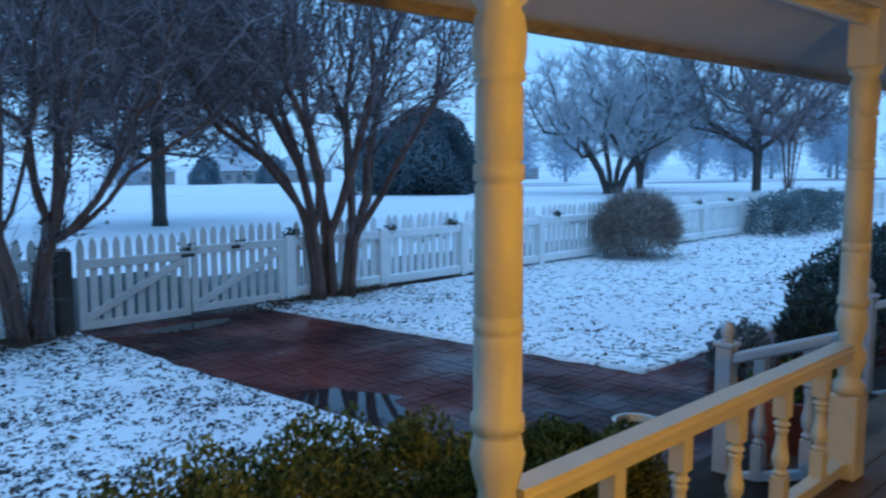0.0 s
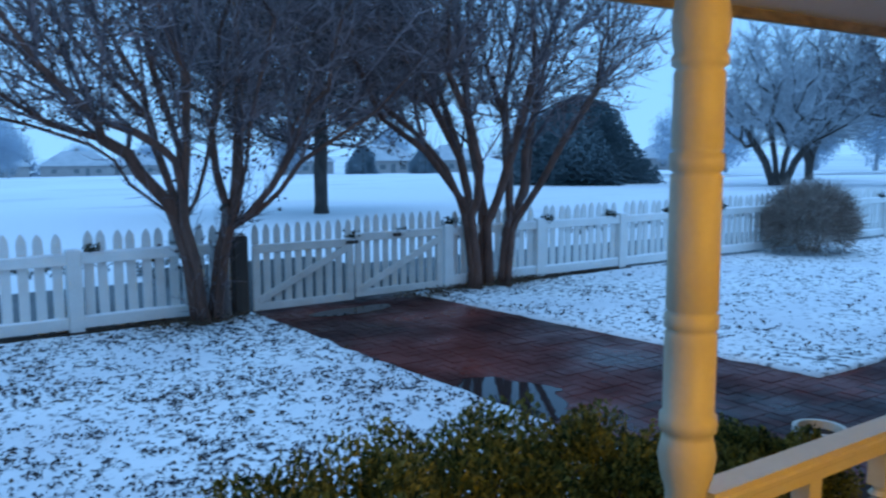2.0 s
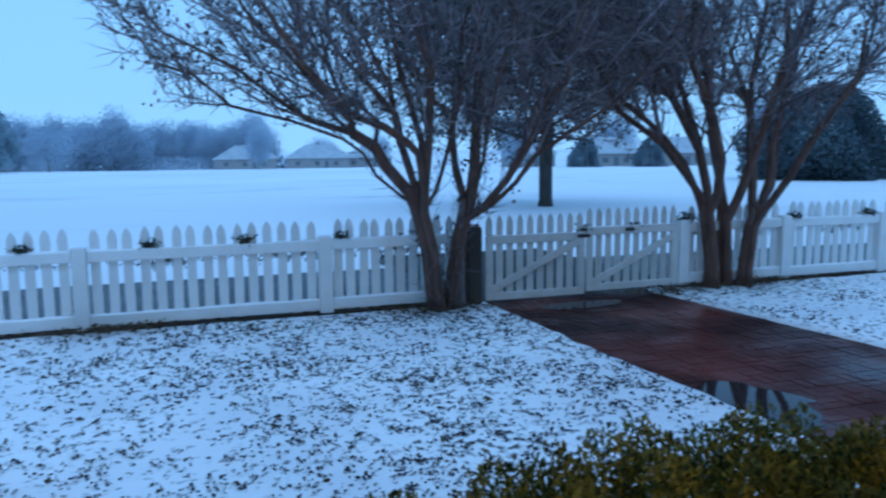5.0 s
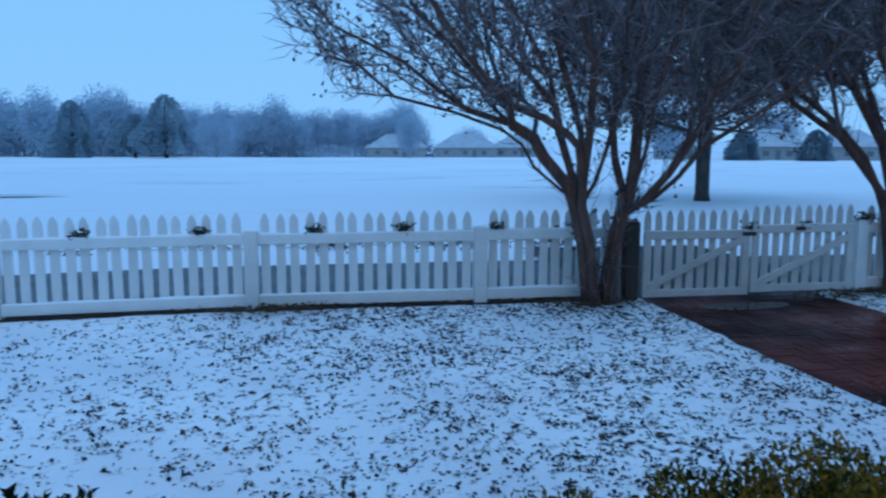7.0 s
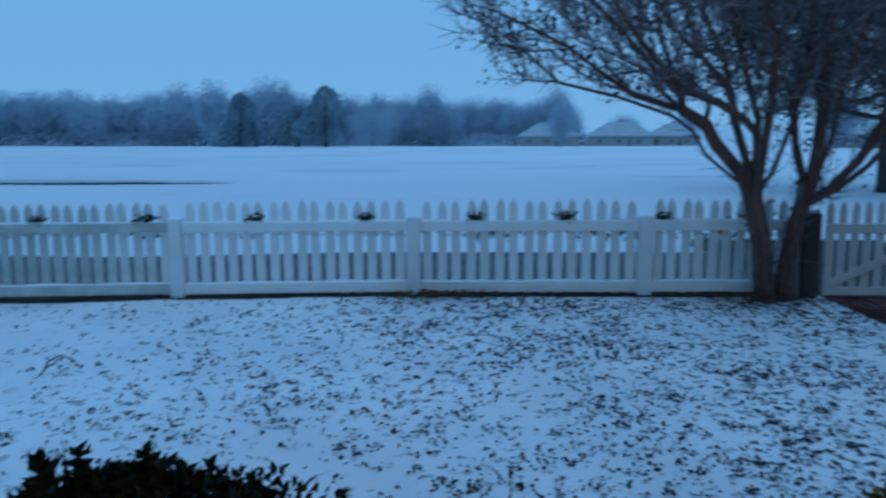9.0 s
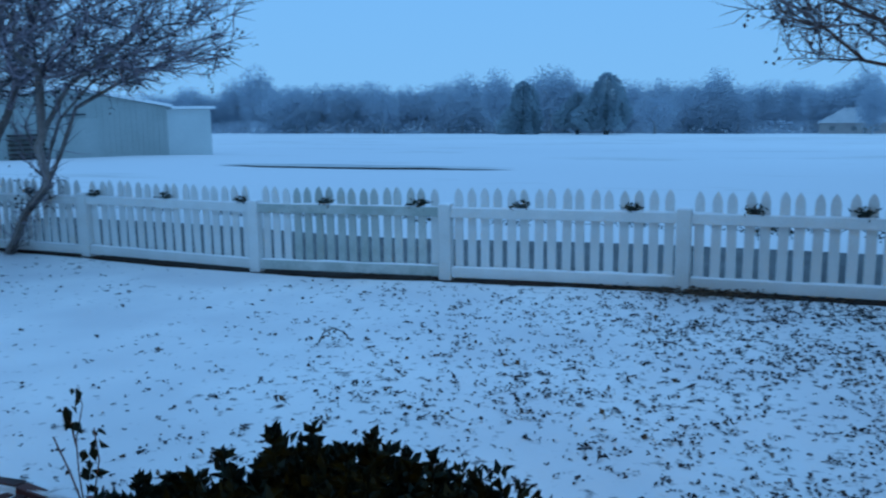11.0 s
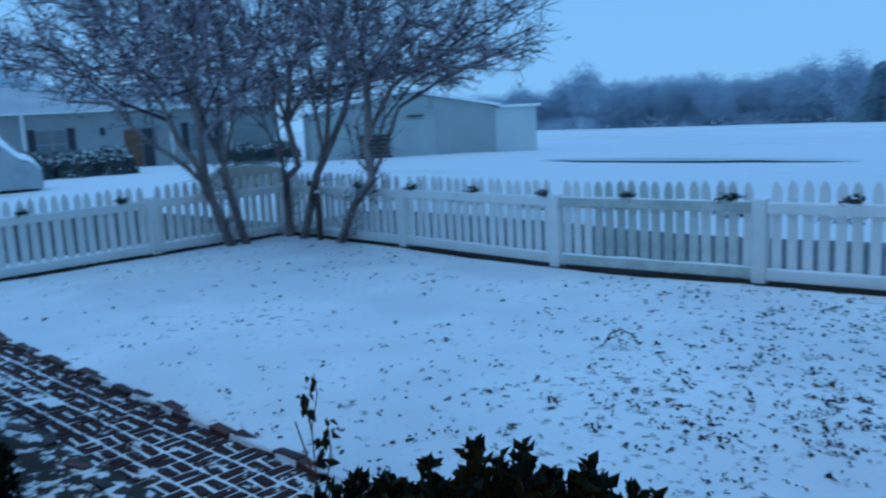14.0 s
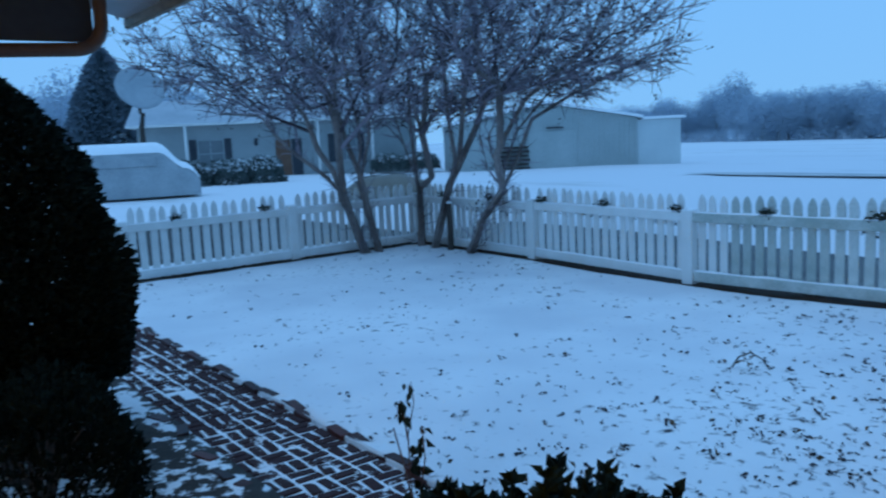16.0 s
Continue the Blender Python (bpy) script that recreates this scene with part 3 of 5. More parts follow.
def bare_tree(name, at, label, trunks, points, mats, tip_r, power, base_r, twig, twig_r, each, heads=0.0, head_size=0.05, **more):
    stems, limbs, fine, tips = tree_mesh(trunks, points, tip_r, power, base_r, twig, twig_r, each, **more)
    ob = thing(name, at, label, "tree")
    for g in stems:
        part("trunk", g, mats[0], ob, smooth=True)
    part("limb", limbs, mats[0], ob, smooth=True, kind="stuff")
    part("crown", fine, mats[1], ob, kind="stuff")
    if heads:
        g = Geo()
        pick = tips[rng.random(len(tips)) < heads]
        pick = np.repeat(pick, 3, 0) + rng.normal(size=(len(pick) * 3, 3)) * head_size * 0.5
        many_leaves(g, pick, head_size, wide=0.7)
        part("seed_head", g, SEED, ob, "dark dried seed heads", kind="stuff")
    return ob


# two crape myrtles beside the gate
def limbs_from(foot, low, limbs, deep=0.5):
    """Stems that share the way from foot up through low, given in x and z, and then run out along their limbs, each at its own depth."""
    out = []
    full = []
    for a, b in zip(limbs[:-1], limbs[1:]):
        n = min(len(a), len(b))
        full += [a, [(0.5 * (a[i][0] + b[i][0]) + 0.03 * math.sin(i * 2.0 + a[0][0] * 9), 0.5 * (a[i][1] + b[i][1])) for i in range(n)]]
    for k, limb in enumerate(full + [limbs[-1]]):
        ox, oy = 0.045 * math.cos(k * 2.4), 0.05 * math.sin(k * 2.4)
        lean = deep * math.sin(k * 2.1 + 0.4)
        line = [(foot[0] + ox, foot[1] + oy, -0.05)] + [(x + ox, foot[1] + oy, z) for x, z in low]
        z0 = low[-1][1]
        line += [(x + ox * 0.3, foot[1] + oy + lean * max(0.0, z - z0), z) for x, z in limb]
        out.append(line)
    return out


trunks = limbs_from((-0.03, 0.0), [(-0.07, 0.2), (-0.12, 0.66), (-0.22, 1.06)],
                    [[(-0.38, 1.2), (-0.68, 1.45), (-0.8, 1.68), (-1.0, 1.83), (-1.5, 2.01), (-2.1, 2.16)],
                     [(-0.24, 1.32), (-0.35, 1.67), (-0.48, 1.79), (-0.74, 1.94), (-1.07, 2.05), (-1.63, 2.34)],
                     [(-0.23, 1.32), (-0.38, 1.79), (-0.42, 2.36), (-0.66, 2.91)],
                     [(-0.18, 1.32), (-0.14, 1.79), (-0.32, 2.55), (-0.39, 3.12)],
                     [(-0.09, 1.31), (-0.04, 1.66), (0.02, 2.38), (0.08, 2.96)]])
trunks += limbs_from((0.1, 0.02), [(0.11, 0.2), (0.2, 0.76), (0.26, 0.98)],
                     [[(0.26, 1.14), (0.18, 1.46), (0.15, 1.86), (0.27, 2.58)],
                      [(0.32, 1.22), (0.36, 1.66), (0.34, 2.06), (0.45, 2.98)],
                      [(0.36, 1.05), (0.55, 1.37), (0.59, 1.78), (0.66, 2.59)],
                      [(0.5, 1.1), (0.81, 1.4), (1.0, 1.69), (1.21, 1.86), (1.62, 2.07)],
                      [(0.55, 1.12), (0.78, 1.36), (0.95, 1.65), (1.1, 2.19)]], 0.45)
bare_tree("crape_myrtle", (3.08, 8.3, 0), "bare crape myrtle with forked brown trunks by the gate", trunks,
          crown_points(2100, (-0.2, 0.3, 3.4), (3.3, 2.5, 1.95), 3, lambda r: 1.72 + 0.17 * r), (BARK_MYRTLE, TWIG),
          0.0046, 0.515, 0.085, 0.3, 0.005, 6, heads=0.2, head_size=0.048, alpha=0.6, step=0.45, bare_to=1.4)
trunks = limbs_from((-0.6, 0.0), [(-0.6, 0.25), (-0.67, 0.75), (-0.7, 0.93)],
                    [[(-0.8, 1.15), (-1.04, 1.48), (-1.26, 1.76), (-1.81, 2.13), (-2.47, 2.38)],
                     [(-0.68, 1.15), (-0.8, 1.57), (-1.15, 2.09), (-1.59, 2.58), (-2.01, 3.1)],
                     [(-0.62, 1.2), (-0.66, 1.76), (-0.81, 2.47), (-1.15, 3.15)]])
trunks += limbs_from((-0.34, 0.1), [(-0.34, 0.25), (-0.37, 0.8)],
                     [[(-0.38, 1.17), (-0.45, 1.86), (-0.51, 2.71), (-0.58, 3.37)],
                      [(-0.3, 1.16), (-0.26, 1.76), (-0.22, 2.73), (-0.1, 3.4)]], 0.4)
trunks += limbs_from((-0.13, -0.03), [(-0.12, 0.2), (-0.06, 0.71), (0.0, 0.84)],
                     [[(-0.04, 1.06), (-0.04, 1.6), (0.1, 2.5), (0.31, 3.23)],
                      [(0.1, 1.08), (0.21, 1.35), (0.34, 1.87), (0.61, 2.52), (0.88, 3.33)],
                      [(0.14, 1.02), (0.32, 1.2), (0.44, 1.55), (0.71, 2.31), (1.18, 3.13)]])
bare_tree("crape_myrtle", (7.2, 8.45, 0), "bare vase-shaped crape myrtle beside the brick drive", trunks,
          crown_points(2000, (-0.45, 0.2, 3.5), (2.9, 2.3, 1.9), 5, lambda r: 1.6 + 0.45 * max(0, r - 0.5)), (BARK_MYRTLE, TWIG),
          0.0047, 0.53, 0.09, 0.32, 0.005, 5, heads=0.1, head_size=0.048, alpha=0.65, step=0.45, up=0.45, bare_to=1.3)
# the wide pale one in the corner of the fence
leaning = [
    ([(-0.35, -0.75, -0.08), (-0.35, -0.99, 0.58), (-0.35, -1.12, 0.93)],
     [[(-0.71, -1.19, 1.2), (-1.16, -1.38, 1.5), (-1.59, -1.55, 1.86), (-1.96, -1.63, 2.19)],
      [(-0.24, -1.2, 1.39), (-0.12, -1.27, 1.8), (-0.06, -1.42, 2.38), (-0.14, -1.77, 3)]]),
    ([(-0.35, -0.53, -0.08), (-0.35, -0.73, 0.74), (-0.35, -0.81, 1.15)],
     [[(-0.65, -0.83, 1.68), (-0.93, -0.83, 2.37), (-1.22, -0.84, 3.27)],
      [(-0.36, -0.6, 1.78), (-0.46, -0.53, 2.4), (-0.59, -0.49, 3.21)]]),
]
upright = [
    ([(-0.34, 0.25, -0.08), (-0.32, 0.25, 0.91)],
     [[(-0.11, -0.15, 1.63), (0.15, -0.47, 2.12), (0.41, -0.79, 2.91)],
      [(-0.29, 0.48, 1.09), (-0.45, 0.45, 1.75), (-0.48, 0.61, 2.59), (-0.65, 0.55, 3.37)]]),
    ([(-0, 0.25, -0.08), (0.47, 0.25, 0.98)],
     [[(0.56, 0.31, 1.41), (0.53, 0.22, 2.09), (0.55, 0.19, 2.98)],
      [(0.63, 0.41, 1.41), (0.78, 0.55, 1.82), (0.97, 0.76, 2.59), (1.12, 0.91, 3.28)]]),
    ([(0.87, 0.25, -0.08), (1.24, 0.25, 0.53), (1.7, 0.25, 0.94)],
     [[(1.17, 0.42, 1.22), (0.71, 0.68, 1.7), (0.34, 1.08, 2.52), (-0.14, 1.31, 3.34)],
      [(1.58, 0.25, 1.41), (1.58, 0.42, 1.68), (1.68, 0.74, 2.19), (1.99, 1.35, 2.68), (2.24, 1.87, 3.18)],
      [(1.59, 0.58, 1.27), (1.53, 0.98, 1.9), (1.66, 1.67, 2.24), (1.9, 2.5, 2.58), (2.09, 3.25, 2.88)]]),
]
stems = []
for low, limbs in leaning + upright:
    between = [[tuple(0.5 * (u + w) + 0.04 * math.sin(7 * u) for u, w in zip(p0, p1)) for p0, p1 in zip(a, b)] for a, b in zip(limbs[:-1], limbs[1:])]
    for k, limb in enumerate(limbs + between):
        dx, dy = 0.035 * math.cos(k * 2.4), 0.035 * math.sin(k * 2.4)
        line = [(x + dx, y + dy, z) for x, y, z in low] + limb
        full = []
        for p0, p1 in zip(line[:-1], line[1:]):
            bend = 0.02 * math.sin(9 * p0[2] + k)
            full += [p0, (0.5 * (p0[0] + p1[0]) + bend, 0.5 * (p0[1] + p1[1]) - bend, 0.5 * (p0[2] + p1[2]))]
        stems.append(full + [line[-1]])
bare_tree("crape_myrtle", (-9.95, 8.15, 0), "wide bare crape myrtle with pale leaning stems and rimed twigs",
          stems, crown_points(2150, (0.1, 0.05, 3.05), (4.25, 4.1, 1.9), 8, lambda r: 1.85 + 0.12 * r), (BARK_FROST, TWIG_FROST),
          0.0055, 0.485, 0.055, 0.36, 0.0068, 6, heads=0.12, head_size=0.05, alpha=0.6, step=0.5, up=0.15, bare_to=1.5)

stub = thing("tree_stub", (3.32, 8.36, 0), "short broken grey stub of a stem beside the myrtle", "stump")
part("shaft", Geo().tube([(0, 0, -0.05), (-0.02, 0, 0.5), (0.0, 0, 0.95), (0.02, 0, 1.18)], [0.06, 0.05, 0.045, 0.035], 9), BARK_FROST, stub, smooth=True)
part("knob", Geo().tube([(-0.04, 0, 1.16), (0.02, 0, 1.22), (0.06, 0, 1.2)], [0.02, 0.035, 0.015], 7), DARK_WOOD, stub)

stump = thing("cut_stump", (-9.52, 8.4, 0), "dark upright stub of a cut stem between the corner myrtle stems", "stump")
part("shaft", Geo().tube([(0, 0, -0.06), (0.01, 0, 0.4), (-0.01, 0, 0.72)], [0.05, 0.045, 0.042], 9), BARK_DARK, stump, smooth=True)
part("snow_cap", Geo().lathe([(0.045, 0.715), (0.042, 0.735), (0.02, 0.75), (0.004, 0.752)], 9), SNOW, stump, smooth=True)

# single tree in the field and the oaks beyond the east fence
bare_tree("field_tree", (12.7, 25.6, ground_z(12.7, 25.6)), "dark bare tree with one straight trunk alone in the field",
          [[(0, 0, -0.3), (0, 0, 0.2), (0, 0.02, 1.2), (0.03, 0, 2.4), (0, 0, 3.6), (0.05, 0, 5.0)]],
          crown_points(2200, (-0.2, 0, 6.0), (5.6, 5.0, 4.4), 11, lambda r: 2.0 + 0.05 * r), (BARK_DARK, TWIG), 0.009, 0.5, 0.24, 0.8, 0.013, 7, heads=0.45, head_size=0.13, alpha=0.35, step=0.8, thick=0.06)
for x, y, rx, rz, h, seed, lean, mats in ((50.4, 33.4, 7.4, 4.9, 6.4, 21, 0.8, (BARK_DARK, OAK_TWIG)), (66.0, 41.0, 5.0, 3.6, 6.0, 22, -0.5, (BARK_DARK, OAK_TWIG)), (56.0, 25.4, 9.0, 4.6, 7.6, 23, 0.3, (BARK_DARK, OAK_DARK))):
    z = ground_z(x, y)
    if seed == 23:
        trunks = [[(0, 0, -0.3), (0, 0, 0.2), (0.0, 0, 1.6), (0.05, 0.0, 3.0), (0.2, 0.3, 4.2), (0.3, 0.8, 5.4)], [(0, 0, -0.3), (-0.05, 0.02, 0.3), (-0.03, 0.05, 1.6), (0.0, 0.2, 2.9), (-0.8, 1.8, 4.0), (-1.6, 4.2, 4.6)], [(0.05, 0, -0.3), (0.05, -0.03, 0.3), (0.03, -0.05, 1.6), (0.0, -0.2, 3.0), (0.6, -1.6, 4.2), (1.2, -3.6, 5.0)]]
    elif seed == 21:
        trunks = [[(0.1 * k, -0.2 * k, -0.3), (0.15 * k, -0.3 * k, 0.3), (0.3 * k, -0.55 * k, 1.5), (0.55 * k, -1.0 * k, 2.7), (0.9 * k + 0.2, -1.7 * k, 4.2)] for k in (-1.4, -0.4, 0.5, 1.5)]
    else:
        trunks = [[(0, 0, -0.3), (0, 0, 0.2), (0.1 * lean, 0, 1.4), (0.5 * lean, 0.2, 2.6), (1.2 * lean, 0.3, 3.9)], [(0.3, 0.1, -0.3), (0.3, 0.1, 0.2), (0.4, 0.1, 1.5), (-0.6 * lean, -0.2, 2.7), (-1.5 * lean, -0.4, 3.6)]]
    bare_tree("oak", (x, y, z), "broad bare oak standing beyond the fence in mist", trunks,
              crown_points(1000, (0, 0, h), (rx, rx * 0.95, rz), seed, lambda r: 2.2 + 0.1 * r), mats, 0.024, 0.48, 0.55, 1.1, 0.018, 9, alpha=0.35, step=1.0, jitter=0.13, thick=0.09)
stems = [[(0.3 * k, 0.1 * k, -0.2), (0.32 * k + 0.1 * (k - 2), 0.1 * k, 1.2), (0.3 * k + 0.4 * (k - 2), 0.1 * k, 2.4)] for k in range(5)]
bare_tree("crape_myrtle", (24.0, 9.9, ground_z(24, 9.9)), "slim bare myrtle stems behind the far fence", stems,
          crown_points(380, (0.6, 0.2, 3.6), (1.9, 1.7, 1.7), 31, lambda r: 2.2 + 0.2 * r), (BARK_MYRTLE, TWIG), 0.006, 0.45, 0.06, 0.4, 0.006, 5, step=0.6)


# ---- woods on the far edge ----
def far_kinds():
    kinds = []
    for seed, w, h in ((41, 4.6, 6.0), (42, 5.6, 5.2), (43, 3.8, 6.6), (44, 5.0, 5.6)):
        tr = [[(0, 0, -0.5), (0, 0, 1.0), (0.1, 0, 2.5), (0, 0.1, 4.0)]]
        stems, limbs, fine, tips = tree_mesh(tr, crown_points(80, (0, 0, h), (w, w, h * 0.86), seed, lambda r: 0.8), 0.05, 0.45, 0.35, 1.6, 0.05, 1, step=1.6, jitter=0.2, thick=0.14)
        g = Geo()
        q = np.concatenate([crown_points(2600, (0, 0, h * 0.95), (w * 0.86, w * 0.86, h * 0.78), seed + 50, lambda r: 0.3),
                            crown_points(2200, (0, 0, h), (w * 1.08, w * 1.08, h * 0.97), seed + 70, lambda r: 0.3)])
        many_leaves(g, q, 0.38, wide=0.5)
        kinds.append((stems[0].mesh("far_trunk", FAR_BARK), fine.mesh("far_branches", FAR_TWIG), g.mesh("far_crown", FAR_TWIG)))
    return kinds


first_far = []
for limbs, fine, crown in far_kinds():
    ob = thing("woodland_tree", (0, -400, -20), "hazy bare woodland tree on the far edge of the field", "tree", "far woodland")
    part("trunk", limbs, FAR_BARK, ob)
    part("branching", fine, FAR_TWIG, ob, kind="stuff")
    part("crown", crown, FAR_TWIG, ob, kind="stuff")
    first_far.append(ob)
used = [False] * len(first_far)


def far_tree(x, y, size, turn, k):
    m = pose(x, y, ground_z(x, y) - 0.3, 0, 0, turn)
    if not used[k]:
        used[k] = True
        first_far[k].matrix_basis = m @ Matrix.Diagonal((size, size, size, 1))
        return
    ob = copy_thing(first_far[k], m)
    ob.scale = (size, size, size)


g0 = np.random.default_rng(12)
for k in range(92):
    a = radians(-41 + 48 * (k + g0.uniform(-0.6, 0.6)) / 92)
    r = 236 + g0.uniform(-4, 30) + (28 if a < radians(-34) else 0)
    far_tree(r * math.sin(a), r * math.cos(a), g0.uniform(0.92, 1.42) * (1.15 if -0.62 < a < -0.2 else 1.0), g0.uniform(0, 360), k % 4)
for x, y, s in ((-120, 205, 1.1), (-112, 209, 1.15), (-62, 200, 1.3), (-25, 214, 1.15), (22.5, 203, 0.95), (45.5, 245, 0.95), (60, 232, 0.85), (66, 150, 0.95), (95, 160, 1.1), (118, 140, 1.2), (140, 118, 1.2), (150, 92, 1.3), (160, 70, 1.2), (112, 84, 1.05), (146, 78, 1.3), (170, 104, 1.4), (178, 84, 1.3), (165, 45, 1.2), (172, 62, 1.4), (182, 52, 1.3), (120, 58, 0.95), (190, 70, 1.5)):
    far_tree(x, y, s, x * 7 % 360, int(abs(x)) % 4)


def woods_brush():
    """Low undergrowth along the foot of the woods."""
    a = rng.uniform(radians(-43), radians(9), 15000)
    q = 231 + rng.uniform(0, 16, len(a)) + np.where(a < radians(-34), 24, 0)
    x, y = q * np.sin(a), q * np.cos(a)
    z = np.array([ground_z(u, w) for u, w in zip(x, y)]) - 0.2 + 3.4 * rng.random(len(a)) ** 1.5
    g = Geo()
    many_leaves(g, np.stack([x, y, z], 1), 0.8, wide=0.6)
    # the haze-pale twig colour evens out the foot of the woods
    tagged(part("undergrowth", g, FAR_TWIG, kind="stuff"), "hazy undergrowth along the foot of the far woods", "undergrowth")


woods_brush()


def conifer(name, at, label, height, width, leaves, size, material, blunt=1.0, bark=BARK_DARK, droop=-0.25, bare=0.0, lumpy=0.35, foot=1.0):
    """An evergreen of many sprays over a tapering form."""
    ob = thing(name, at, label, "tree")
    part("trunk", Geo().tube([(0, 0, -0.2), (0, 0, height * 0.5), (0, 0, height * 0.93)], [width * 0.09, width * 0.06, 0.02], 8), bark, ob)
    u = rng.random(leaves * 2)
    u = u[rng.random(len(u)) < (1 - u) ** 0.6 + 0.08][:leaves]
    a = rng.uniform(0, 2 * math.pi, len(u))
    lump = np.array([noise.noise(Vector((math.cos(q) * 1.6, math.sin(q) * 1.6, w * height / width * 0.9))) for q, w in zip(a, u)])
    r = width * (1 - u ** blunt) ** 0.75 * (1 + lumpy * lump) * np.sqrt(rng.uniform(0.35, 1.0, len(u)))
    r = r * np.minimum(1.0, foot + (1 - foot) * u / 0.4)
    z = bare + (height - bare) * u
    q = np.stack([r * np.cos(a), r * np.sin(a), z], 1)
    out = np.stack([np.cos(a), np.sin(a), np.full(len(u), droop)], 1)
    g = Geo()
    many_leaves(g, q, size, axis=out * 1.1, spread=0.5, wide=0.55)
    part("foliage", g, material, ob)
    return ob


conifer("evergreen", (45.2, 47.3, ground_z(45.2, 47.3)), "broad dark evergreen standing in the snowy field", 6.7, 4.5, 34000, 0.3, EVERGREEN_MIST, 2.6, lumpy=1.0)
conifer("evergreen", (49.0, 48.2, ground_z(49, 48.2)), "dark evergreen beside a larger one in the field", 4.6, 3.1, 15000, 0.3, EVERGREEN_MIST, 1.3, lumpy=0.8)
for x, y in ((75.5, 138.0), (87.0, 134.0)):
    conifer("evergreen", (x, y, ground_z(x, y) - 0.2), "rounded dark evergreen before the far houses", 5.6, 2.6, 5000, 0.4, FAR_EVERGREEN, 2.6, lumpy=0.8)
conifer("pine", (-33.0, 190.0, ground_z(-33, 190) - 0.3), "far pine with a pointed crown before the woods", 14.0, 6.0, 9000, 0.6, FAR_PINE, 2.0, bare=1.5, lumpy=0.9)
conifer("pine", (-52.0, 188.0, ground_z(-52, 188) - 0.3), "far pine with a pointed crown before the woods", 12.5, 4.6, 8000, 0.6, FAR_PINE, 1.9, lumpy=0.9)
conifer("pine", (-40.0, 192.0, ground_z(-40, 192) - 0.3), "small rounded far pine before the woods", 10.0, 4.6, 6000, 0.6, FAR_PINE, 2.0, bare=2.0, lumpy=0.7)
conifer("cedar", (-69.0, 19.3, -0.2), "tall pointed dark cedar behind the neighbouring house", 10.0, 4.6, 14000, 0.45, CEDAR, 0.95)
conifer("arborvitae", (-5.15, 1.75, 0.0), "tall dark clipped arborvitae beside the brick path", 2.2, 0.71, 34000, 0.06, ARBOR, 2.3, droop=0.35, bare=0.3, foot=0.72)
for x, y, s in ((-84, 15.2, 0.72), (-88, 18.6, 0.7), (-95, 10, 1.0), (-88, 32, 0.9), (-92, 22, 0.95), (-84, 4, 0.8), (-80, 50, 0.8)):
    far_tree(x, y, s, x * 5 % 360, int(abs(x)) % 4)


# ---- picket fence and drive gate ----
FY = 8.6


def picket_outline(w, h, z0=0.03):
    return [(-w / 2, z0), (w / 2, z0), (w / 2, h - 0.1), (w * 0.46, h - 0.075), (w * 0.3, h - 0.035), (0, h), (-w * 0.3, h - 0.035), (-w * 0.46, h - 0.075), (-w / 2, h - 0.1)]


PICKET = Geo().prism(picket_outline(0.091, 1.0), 0.0, 0.02).mesh("picket", FENCE_PAINT)
PICKET_GREEN = Geo().prism(picket_outline(0.091, 1.0), 0.0, 0.02).mesh("picket", FENCE_STAINED)
GATE_PICKET = Geo().prism(picket_outline(0.074, 0.98, 0.045), 0.0, 0.02).mesh("gate_picket", GATE_PAINT)
POST = Geo().box(-0.07, -0.05, -0.12, 0.07, 0.07, 0.82, c=0.008).mesh("post", FENCE_PAINT)
POST_CAP = Geo().sheet([[-0.066, -0.02, 0.03, 0.066]] * 4, [-0.046, -0.01, 0.03, 0.066], lambda x, y: 0.835 - 1.2 * (x * x + (y - 0.01) ** 2), 0.815).mesh("snow_cap", SNOW)


def shear(geo, a, b, za, zb):
    """Lifts a run from a to b along x by za at one end and zb at the other."""
    geo.v = [(x, y, z + za + (zb - za) * (x - a) / (b - a)) for x, y, z in geo.v]
    return geo


